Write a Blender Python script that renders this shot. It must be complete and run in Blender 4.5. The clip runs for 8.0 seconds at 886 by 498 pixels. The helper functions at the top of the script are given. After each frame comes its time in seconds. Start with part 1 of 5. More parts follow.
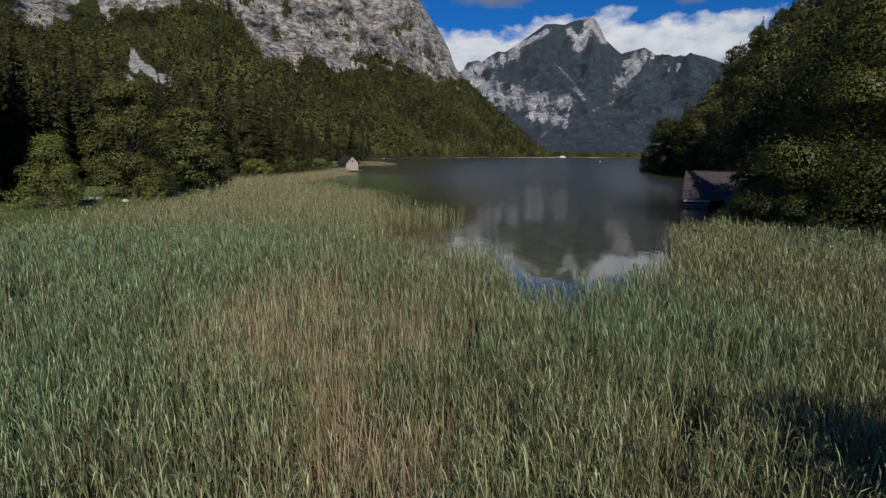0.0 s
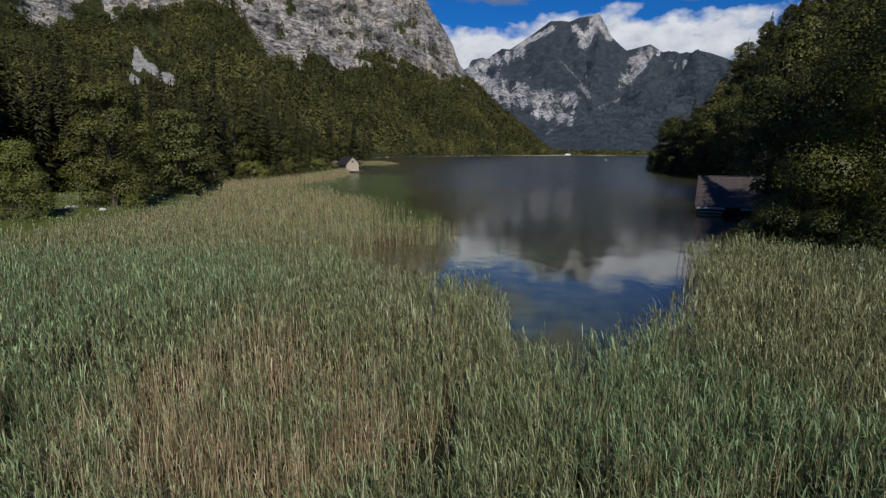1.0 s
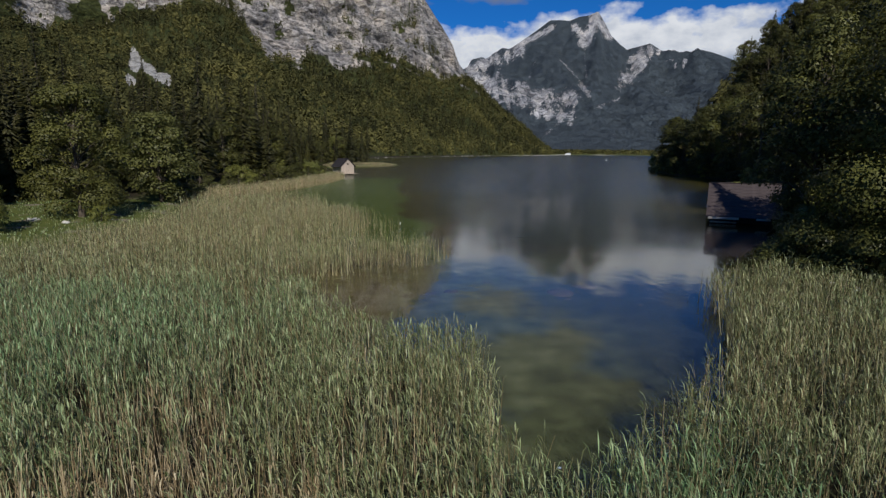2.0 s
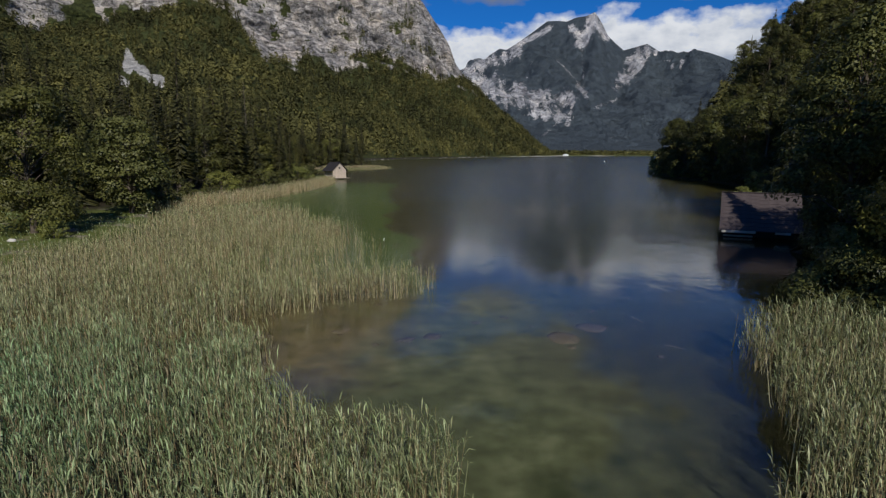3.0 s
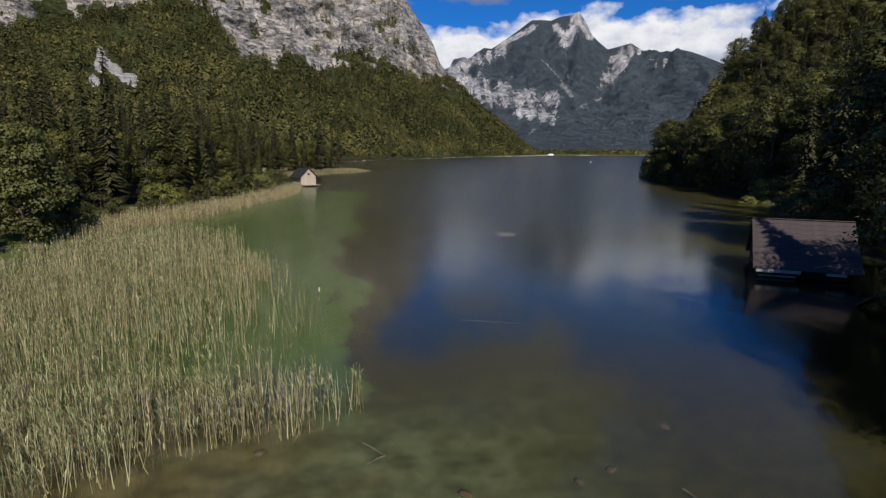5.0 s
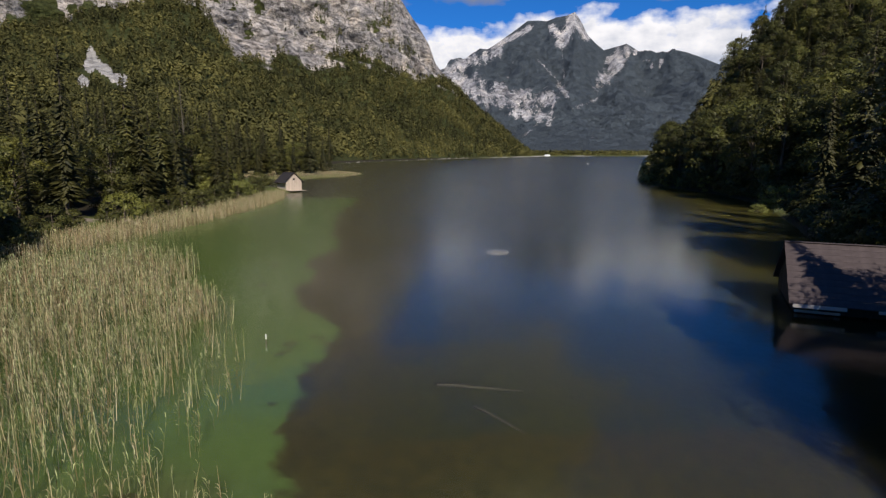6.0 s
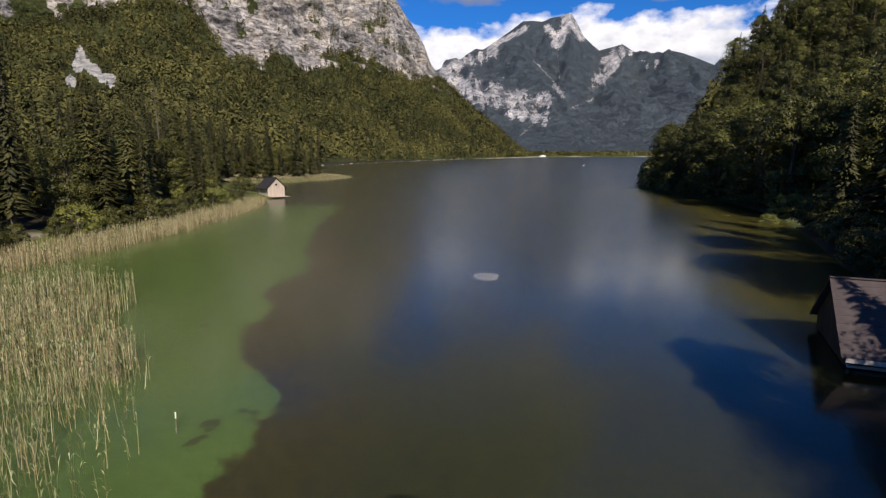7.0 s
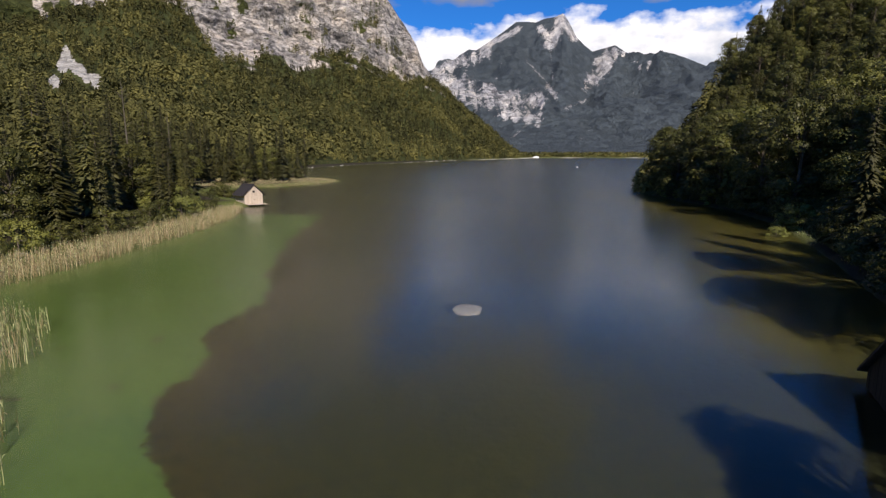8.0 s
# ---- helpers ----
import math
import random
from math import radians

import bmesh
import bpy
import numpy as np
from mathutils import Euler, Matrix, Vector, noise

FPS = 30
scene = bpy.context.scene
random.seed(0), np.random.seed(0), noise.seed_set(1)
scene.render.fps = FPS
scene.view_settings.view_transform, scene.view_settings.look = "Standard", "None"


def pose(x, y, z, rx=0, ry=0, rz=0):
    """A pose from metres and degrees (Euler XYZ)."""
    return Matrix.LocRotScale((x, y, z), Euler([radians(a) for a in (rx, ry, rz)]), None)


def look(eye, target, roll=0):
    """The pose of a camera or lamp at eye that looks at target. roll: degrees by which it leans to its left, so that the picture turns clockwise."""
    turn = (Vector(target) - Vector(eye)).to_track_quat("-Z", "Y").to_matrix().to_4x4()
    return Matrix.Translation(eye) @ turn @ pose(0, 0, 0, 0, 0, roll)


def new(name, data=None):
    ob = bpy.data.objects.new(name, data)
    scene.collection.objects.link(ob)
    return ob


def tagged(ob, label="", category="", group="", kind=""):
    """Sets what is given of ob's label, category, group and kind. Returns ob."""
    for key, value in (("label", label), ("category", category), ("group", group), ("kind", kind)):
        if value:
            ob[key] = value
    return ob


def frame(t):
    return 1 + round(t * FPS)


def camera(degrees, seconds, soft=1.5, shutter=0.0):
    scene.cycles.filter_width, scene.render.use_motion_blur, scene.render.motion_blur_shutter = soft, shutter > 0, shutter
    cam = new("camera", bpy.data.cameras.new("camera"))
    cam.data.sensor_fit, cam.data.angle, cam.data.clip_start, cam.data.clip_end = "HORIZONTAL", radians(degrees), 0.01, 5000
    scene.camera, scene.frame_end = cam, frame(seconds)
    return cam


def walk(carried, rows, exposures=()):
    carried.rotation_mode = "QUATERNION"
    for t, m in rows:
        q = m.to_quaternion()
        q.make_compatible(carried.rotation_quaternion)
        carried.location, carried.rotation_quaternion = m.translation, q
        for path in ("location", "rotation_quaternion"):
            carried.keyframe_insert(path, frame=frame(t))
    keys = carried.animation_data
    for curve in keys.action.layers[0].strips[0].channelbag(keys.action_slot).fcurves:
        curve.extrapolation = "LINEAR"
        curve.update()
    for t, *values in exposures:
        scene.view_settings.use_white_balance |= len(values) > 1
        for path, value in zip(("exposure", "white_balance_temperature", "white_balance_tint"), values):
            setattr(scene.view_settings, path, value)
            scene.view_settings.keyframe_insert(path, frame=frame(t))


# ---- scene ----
cam = camera(75.0, 8.0, soft=1.3)
PATH = [
    (0, (0.227, -2.924, 6.049), (0.246, -0.951, 5.724), 0.6),
    (0.5, (0.673, -0.924, 6.457), (0.683, 1.048, 6.127), 0.6),
    (1, (1.094, 1.242, 6.842), (1.096, 3.214, 6.509), 0.5),
    (1.5, (1.505, 3.585, 7.210), (1.505, 5.557, 6.875), 0.4),
    (3, (2.800, 11.736, 8.263), (2.808, 13.708, 7.932), 0.2),
    (3.5, (3.289, 14.825, 8.616), (3.308, 16.797, 8.286), 0.2),
    (4, (3.819, 18.088, 8.977), (3.848, 20.060, 8.644), 0.3),
    (4.5, (4.398, 21.510, 9.350), (4.443, 23.481, 9.016), 0.2),
    (6, (6.469, 32.523, 10.583), (6.537, 34.494, 10.251), 0.0),
    (6.5, (7.279, 36.350, 11.042), (7.355, 38.321, 10.711), 0.1),
    (7, (8.148, 40.198, 11.530), (8.230, 42.168, 11.199), 0.0),
    (7.5, (9.076, 44.025, 12.049), (9.169, 45.996, 11.718), 0.2),
    (8, (10.058, 47.785, 12.601), (10.162, 49.755, 12.272), 0.0),
]
EXPOSURES = [(0.0, -0.63, 6250, 10), (1.5, -0.56, 6250, 10), (3.5, -0.50, 6300, 10), (4.5, -0.35, 6400, 11), (6.5, -0.03, 6750, 14), (8.0, 0.14, 6850, 15)]
walk(cam, [(t, look(eye, target, roll)) for t, eye, target, roll in PATH], EXPOSURES)

# ---- light ----
SUN_AZ, SUN_EL = 167.0, 38.0          # degrees from north (+y) towards east (+x), and above the horizon
sun = new("sun", bpy.data.lights.new("sun", "SUN"))
sun.data.energy, sun.data.angle, sun.data.color = 5.0, radians(0.5), (1.0, 0.935, 0.83)
sun_from = Vector((math.sin(radians(SUN_AZ)) * math.cos(radians(SUN_EL)), math.cos(radians(SUN_AZ)) * math.cos(radians(SUN_EL)), math.sin(radians(SUN_EL))))
sun.matrix_world = look(sun_from * 300, (0, 0, 0))


def tree_of(nodes):
    """A small builder: node(kind, inputs...) on a node tree."""
    def node(kind, out=None, **kw):
        n = nodes.nodes.new(kind)
        for k, v in kw.items():
            if k.startswith("i_"):
                key = k[2:]
                key = int(key) if key.isdigit() else key.replace("_", " ")
                if hasattr(v, "is_linked"):
                    nodes.links.new(v, n.inputs[key])
                else:
                    n.inputs[key].default_value = v
            else:
                setattr(n, k, v)
        return n.outputs[out if out is not None else 0]
    return node


def ramp(nodes, fac, stops):
    n = nodes.nodes.new("ShaderNodeValToRGB")
    nodes.links.new(fac, n.inputs[0])
    els = n.color_ramp.elements
    while len(els) < len(stops):
        els.new(0.5)
    for e, (p, c) in zip(els, stops):
        e.position, e.color = p, (*c, 1) if len(c) == 3 else c
    return n.outputs[0]


def mix(node, fac, a, b, blend="MIX"):
    return node("ShaderNodeMix", 2, data_type="RGBA", blend_type=blend, i_0=fac, i_6=a, i_7=b)


def calc(node, op, a, b=0.0, c=0.0, clamp=False):
    return node("ShaderNodeMath", operation=op, use_clamp=clamp, i_0=a, i_1=b, i_2=c)


world = bpy.data.worlds.new("sky")
scene.world = world
world.use_nodes = True
wt = world.node_tree
wt.nodes.clear()
W = tree_of(wt)
sky = wt.nodes.new("ShaderNodeTexSky")
sky.sky_type, sky.sun_disc = "NISHITA", False
sky.sun_elevation, sky.sun_rotation = radians(SUN_EL), radians(SUN_AZ)
sky.altitude, sky.air_density, sky.dust_density, sky.ozone_density = 620, 1.0, 0.15, 3.0
way = W("ShaderNodeTexCoord", "Generated")
sep = wt.nodes.new("ShaderNodeSeparateXYZ")
wt.links.new(way, sep.inputs[0])
up = calc(W, "ARCSINE", sep.outputs[2])                      # elevation, radians
east = calc(W, "ARCTAN2", sep.outputs[0], sep.outputs[1])    # azimuth from north
flat = W("ShaderNodeCombineXYZ", i_0=calc(W, "MULTIPLY", east, 1.0), i_1=calc(W, "MULTIPLY", up, 1.6))
puff = W("ShaderNodeTexNoise", 0, noise_dimensions="2D", i_Vector=flat, i_Scale=13.0, i_Detail=7.0, i_Roughness=0.50)
bank = W("ShaderNodeTexNoise", 0, noise_dimensions="2D", i_Vector=flat, i_Scale=2.1, i_Detail=2.0)
# cumulus banks stand low over the hills to the north, their tops billowing
north = W("ShaderNodeMapRange", 0, clamp=True, i_0=calc(W, "COSINE", east), i_1=-0.1, i_2=0.45, i_3=-0.15, i_4=0.0)
arch = calc(W, "MULTIPLY", calc(W, "COSINE", calc(W, "MULTIPLY", calc(W, "SUBTRACT", east, 0.27), 6.0)), 0.016)
top = calc(W, "ADD", calc(W, "ADD", north, calc(W, "MULTIPLY", bank, 0.03)), calc(W, "ADD", 0.183, arch))
edge = calc(W, "SUBTRACT", calc(W, "ADD", top, calc(W, "MULTIPLY", calc(W, "SUBTRACT", puff, 0.5), 0.085)), up)
cloud = W("ShaderNodeMapRange", 0, clamp=True, i_0=edge, i_1=0.0, i_2=0.018, i_3=0.0, i_4=1.0)
# grey cloud higher up: a small one over the valley, a broken sheet above it, shreds elsewhere
shred_n = W("ShaderNodeTexNoise", 0, noise_dimensions="2D", i_Vector=W("ShaderNodeCombineXYZ", i_0=calc(W, "MULTIPLY", east, 1.0), i_1=calc(W, "MULTIPLY", up, 2.2)), i_Scale=5.0, i_Detail=6.0)


def cloud_patch(az, el, wide, high):
    """1 at the middle of an oval patch of sky, falling off to minus infinity."""
    a = calc(W, "DIVIDE", calc(W, "SUBTRACT", east, radians(az)), radians(wide))
    b = calc(W, "DIVIDE", calc(W, "SUBTRACT", up, radians(el)), radians(high))
    return calc(W, "SUBTRACT", 1.0, calc(W, "ADD", calc(W, "MULTIPLY", a, a), calc(W, "MULTIPLY", b, b)))


# the patch at 9, 19.5 is unseen cloud added to grey the lake's reflection
sheet = calc(W, "MAXIMUM", calc(W, "MAXIMUM", cloud_patch(6.5, 14.8, 6.0, 2.6), cloud_patch(22.5, 13.4, 2.2, 0.8)), calc(W, "MAXIMUM", calc(W, "MAXIMUM", calc(W, "MAXIMUM", cloud_patch(8, 24, 15, 8), cloud_patch(9, 19.5, 11, 3.6)), cloud_patch(-8, 31, 31, 14)), calc(W, "MAXIMUM", cloud_patch(-30, 30, 25, 9), cloud_patch(150, 40, 70, 16))))
shred = W("ShaderNodeMapRange", 0, clamp=True, i_0=calc(W, "ADD", calc(W, "MULTIPLY", calc(W, "MAXIMUM", sheet, -1.0), 0.27), shred_n), i_1=0.52, i_2=0.66, i_3=0.0, i_4=0.85)
body = W("ShaderNodeTexNoise", 0, noise_dimensions="2D", i_Vector=flat, i_Scale=15.0, i_Detail=5.0, i_Roughness=0.55)
depth = W("ShaderNodeMapRange", 0, clamp=True, i_0=calc(W, "ADD", edge, calc(W, "MULTIPLY", calc(W, "SUBTRACT", body, 0.5), 0.16)), i_1=0.01, i_2=0.10, i_3=1.0, i_4=0.0)
cloud_col = mix(W, depth, (8.8, 10.2, 12.8, 1), (21.0, 21.3, 21.8, 1))
blue = mix(W, 1.0, sky.outputs[0], (0.20, 1.02, 2.12, 1), "MULTIPLY")
shred_col = mix(W, W("ShaderNodeMapRange", 0, clamp=True, i_0=up, i_1=0.27, i_2=0.50, i_3=0.0, i_4=1.0), (5.6, 5.7, 6.2, 1), (2.2, 2.3, 2.4, 1))
with_shred = mix(W, shred, blue, shred_col)
bg = W("ShaderNodeBackground", i_Color=mix(W, cloud, with_shred, cloud_col), i_Strength=0.05)
wt.links.new(bg, wt.nodes.new("ShaderNodeOutputWorld").inputs[0])


# ---- materials ----
def material(name):
    m = bpy.data.materials.new(name)
    m.use_nodes = True
    m.node_tree.nodes.clear()
    N = tree_of(m.node_tree)
    out = m.node_tree.nodes.new("ShaderNodeOutputMaterial")
    return m, N, out


def finish(m, N, out, colour, rough=0.8, bump=None, bump_strength=0.4, bump_distance=0.1, spec=0.3, **kw):
    args = {"i_Base_Color": colour, "i_Roughness": rough, "i_Specular_IOR_Level": spec}
    args.update(kw)
    if bump is not None:
        args["i_Normal"] = N("ShaderNodeBump", i_Strength=bump_strength, i_Distance=bump_distance, i_Height=bump)
    b = N("ShaderNodeBsdfPrincipled", **args)
    m.node_tree.links.new(b, out.inputs[0])
    return m


def place(N):
    return N("ShaderNodeNewGeometry", "Position")


def grain(N, at, scale, detail=5.0, rough=0.55, out=0):
    return N("ShaderNodeTexNoise", out, i_Vector=at, i_Scale=scale, i_Detail=detail, i_Roughness=rough)


def attribute(N, name, out="Fac"):
    return N("ShaderNodeAttribute", out, attribute_name=name)


def leafy(name, dark, light, shade=0.12, gloss=0.5, patch=0.35):
    """Leaves: colour varies from clump to clump and from plant to plant; some light shines through."""
    m, N, out = material(name)
    isle = N("ShaderNodeNewGeometry", "Random Per Island")
    who = N("ShaderNodeObjectInfo", "Random")
    big = grain(N, place(N), patch, 4.0)
    spot = N("ShaderNodeMapRange", 0, i_0=big, i_1=0.30, i_2=0.70, i_3=0.0, i_4=1.0)
    fac = calc(N, "ADD", calc(N, "MULTIPLY", isle, 0.38), calc(N, "ADD", 0.06, calc(N, "MULTIPLY", spot, 0.5)))
    col = ramp(m.node_tree, fac, [(0.18, dark), (0.88, light)])
    col = mix(N, calc(N, "MULTIPLY", who, 0.6), col, mix(N, 1.0, col, (1.12, 1.03, 0.78, 1), "MULTIPLY"))
    b = N("ShaderNodeBsdfPrincipled", i_Base_Color=col, i_Roughness=gloss, i_Specular_IOR_Level=0.25)
    t = N("ShaderNodeBsdfTranslucent", i_Color=mix(N, 1.0, col, (1.2, 1.25, 0.5, 1), "MULTIPLY"))
    s = N("ShaderNodeMixShader", i_0=shade, i_1=b, i_2=t)
    m.node_tree.links.new(s, out.inputs[0])
    return m


def plain(name, a, b, scale, rough=0.8, bump=0.3, spec=0.3, **kw):
    m, N, out = material(name)
    at = N("ShaderNodeTexCoord", "Object")
    g = grain(N, at, scale)
    f = grain(N, at, scale * 9, 4.0)
    fac = calc(N, "ADD", calc(N, "MULTIPLY", g, 0.7), calc(N, "MULTIPLY", f, 0.3))
    return finish(m, N, out, ramp(m.node_tree, fac, [(0.3, a), (0.7, b)]), rough, f, bump, 0.02, spec, **kw)


def wood(name, a, b, along="Z", rough=0.75):
    m, N, out = material(name)
    at = N("ShaderNodeTexCoord", "Object")
    st = {"X": (1.2, 14, 14), "Y": (14, 1.2, 14), "Z": (14, 14, 1.2)}[along]
    mp = N("ShaderNodeMapping", i_Vector=at, i_Scale=st)
    g = grain(N, mp, 2.0, 6.0)
    w = grain(N, at, 1.3, 3.0)
    who = N("ShaderNodeObjectInfo", "Random")
    fac = calc(N, "ADD", calc(N, "MULTIPLY", g, 0.5), calc(N, "ADD", calc(N, "MULTIPLY", w, 0.3), calc(N, "MULTIPLY", who, 0.2)))
    return finish(m, N, out, ramp(m.node_tree, fac, [(0.25, a), (0.75, b)]), rough, g, 0.4, 0.01)


def reed_material():
    m, N, out = material("reed")
    dry = attribute(N, "dry")
    isle = N("ShaderNodeNewGeometry", "Random Per Island")
    big = grain(N, place(N), 0.22, 3.0)
    fac = calc(N, "ADD", calc(N, "MULTIPLY", isle, 0.78), calc(N, "MULTIPLY", big, 0.25))
    green = ramp(m.node_tree, fac, [(0.12, (0.014, 0.020, 0.007)), (0.5, (0.158, 0.186, 0.066)), (0.88, (0.46, 0.48, 0.235))])
    young = ramp(m.node_tree, fac, [(0.12, (0.008, 0.019, 0.007)), (0.5, (0.072, 0.148, 0.050)), (0.88, (0.32, 0.48, 0.22))])
    green = mix(N, attribute(N, "stand"), green, young)
    straw = ramp(m.node_tree, isle, [(0.0, (0.18, 0.122, 0.062)), (0.6, (0.41, 0.305, 0.172)), (1.0, (0.66, 0.55, 0.36))])
    col = mix(N, dry, green, straw)
    b = N("ShaderNodeBsdfPrincipled", i_Base_Color=col, i_Roughness=0.45, i_Specular_IOR_Level=0.35)
    t = N("ShaderNodeBsdfTranslucent", i_Color=mix(N, 1.0, col, (1.1, 1.2, 0.6, 1), "MULTIPLY"))
    m.node_tree.links.new(N("ShaderNodeMixShader", i_0=0.07, i_1=b, i_2=t), out.inputs[0])
    return m


def water_material():
    """Clear water: glassy between the reeds, ruffled by wind out on the open lake."""
    m, N, out = material("lake_water")
    at = place(N)
    mp = N("ShaderNodeMapping", i_Vector=at, i_Scale=(1.0, 0.55, 1.0))
    a = grain(N, mp, 0.9, 3.0)
    c = grain(N, mp, 0.16, 2.0)
    fine = grain(N, mp, 3.5, 2.0)
    calm = grain(N, at, 0.02, 2.0)
    xyz = N("ShaderNodeSeparateXYZ", 1, i_0=at)
    wind = N("ShaderNodeMapRange", 0, clamp=True, i_0=calc(N, "ADD", xyz, calc(N, "MULTIPLY", calm, 60.0)), i_1=58.0, i_2=150.0, i_3=0.0, i_4=1.0)
    amp = N("ShaderNodeMapRange", 0, i_0=calm, i_1=0.38, i_2=0.62, i_3=0.35, i_4=1.0)
    h = calc(N, "MULTIPLY", calc(N, "ADD", calc(N, "MULTIPLY", a, 0.35), calc(N, "ADD", c, calc(N, "MULTIPLY", fine, calc(N, "MULTIPLY", wind, 0.35)))), calc(N, "ADD", amp, calc(N, "MULTIPLY", wind, 1.6)))
    rough = N("ShaderNodeMapRange", 0, i_0=wind, i_1=0.0, i_2=1.0, i_3=0.035, i_4=0.22)
    choppy = N("ShaderNodeMapRange", 0, i_0=wind, i_1=0.0, i_2=1.0, i_3=0.26, i_4=0.34)
    return finish(m, N, out, (0.93, 1.0, 0.97, 1), rough, h, choppy, 0.12, 0.5, i_IOR=1.333, i_Transmission_Weight=1.0)


def ground_material():
    """Lake bed and banks: pale marl, muddy weed-grown bed dimmed for deep water, brown silt, turf."""
    m, N, out = material("ground")
    at = place(N)
    g1, g2, g3 = grain(N, at, 0.25, 4.0), grain(N, at, 1.7, 5.0), grain(N, at, 14.0, 4.0)
    v = calc(N, "ADD", calc(N, "MULTIPLY", g2, 0.65), calc(N, "MULTIPLY", g3, 0.35))
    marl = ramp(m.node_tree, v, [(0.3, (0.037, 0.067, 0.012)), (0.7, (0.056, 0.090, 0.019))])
    # this tone includes the light lost in deep water; the water absorbs none
    dimmed_mud = ramp(m.node_tree, v, [(0.3, (0.0098, 0.0108, 0.0026)), (0.7, (0.0250, 0.0262, 0.0068))])
    rim = ramp(m.node_tree, v, [(0.3, (0.0135, 0.0112, 0.0015)), (0.7, (0.034, 0.0275, 0.0038))])
    v2 = calc(N, "ADD", calc(N, "MULTIPLY", grain(N, at, 0.75, 4.0), 0.6), calc(N, "MULTIPLY", v, 0.4))
    algae = ramp(m.node_tree, v2, [(0.36, (0.024, 0.030, 0.010)), (0.5, (0.054, 0.060, 0.025)), (0.64, (0.092, 0.098, 0.050))])
    brown = ramp(m.node_tree, v2, [(0.36, (0.030, 0.023, 0.006)), (0.5, (0.066, 0.052, 0.018)), (0.64, (0.105, 0.084, 0.036))])
    east = N("ShaderNodeSeparateXYZ", 0, i_0=at)
    side = N("ShaderNodeMapRange", 0, clamp=True, i_0=calc(N, "ADD", east, calc(N, "MULTIPLY", calc(N, "SUBTRACT", grain(N, at, 0.3, 3.0), 0.5), 14.0)), i_1=-3.0, i_2=2.5, i_3=0.0, i_4=1.0)
    silt = mix(N, side, brown, algae)
    turf = ramp(m.node_tree, v, [(0.3, (0.055, 0.080, 0.016)), (0.7, (0.15, 0.165, 0.040))])
    bare = ramp(m.node_tree, v, [(0.3, (0.16, 0.13, 0.09)), (0.7, (0.32, 0.28, 0.22))])
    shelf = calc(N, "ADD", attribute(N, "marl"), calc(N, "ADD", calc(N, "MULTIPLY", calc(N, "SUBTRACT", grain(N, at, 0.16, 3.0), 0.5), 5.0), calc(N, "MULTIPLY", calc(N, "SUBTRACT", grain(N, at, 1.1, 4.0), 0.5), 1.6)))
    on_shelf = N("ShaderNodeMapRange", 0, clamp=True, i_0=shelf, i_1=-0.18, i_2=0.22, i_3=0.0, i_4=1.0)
    dimmed_mud = mix(N, N("ShaderNodeMapRange", 0, clamp=True, i_0=shelf, i_1=-6.0, i_2=-1.0, i_3=0.0, i_4=1.0), dimmed_mud, rim)
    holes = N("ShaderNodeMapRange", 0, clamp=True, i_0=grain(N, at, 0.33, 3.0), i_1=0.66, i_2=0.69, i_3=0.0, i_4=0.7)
    col = mix(N, calc(N, "MULTIPLY", on_shelf, calc(N, "SUBTRACT", 1.0, holes)), dimmed_mud, marl)
    weed = ramp(m.node_tree, v, [(0.3, (0.026, 0.024, 0.003)), (0.7, (0.062, 0.053, 0.006))])
    col = mix(N, attribute(N, "weed"), col, weed)
    col = mix(N, attribute(N, "silt"), col, silt)
    land = mix(N, N("ShaderNodeMapRange", 0, clamp=True, i_0=g1, i_1=0.58, i_2=0.66, i_3=0.0, i_4=1.0), turf, bare)
    col = mix(N, attribute(N, "turf"), col, land)
    # dark fallen leaves and stems, with shade under the bank trees painted in
    col = mix(N, attribute(N, "litter_shade"), col, ramp(m.node_tree, v, [(0.3, (0.014, 0.012, 0.006)), (0.7, (0.045, 0.036, 0.020))]))
    col = mix(N, attribute(N, "gravel"), col, ramp(m.node_tree, v, [(0.3, (0.36, 0.34, 0.28)), (0.7, (0.58, 0.55, 0.48))]))
    return finish(m, N, out, col, 0.9, g2, 0.5, 0.08, 0.2)


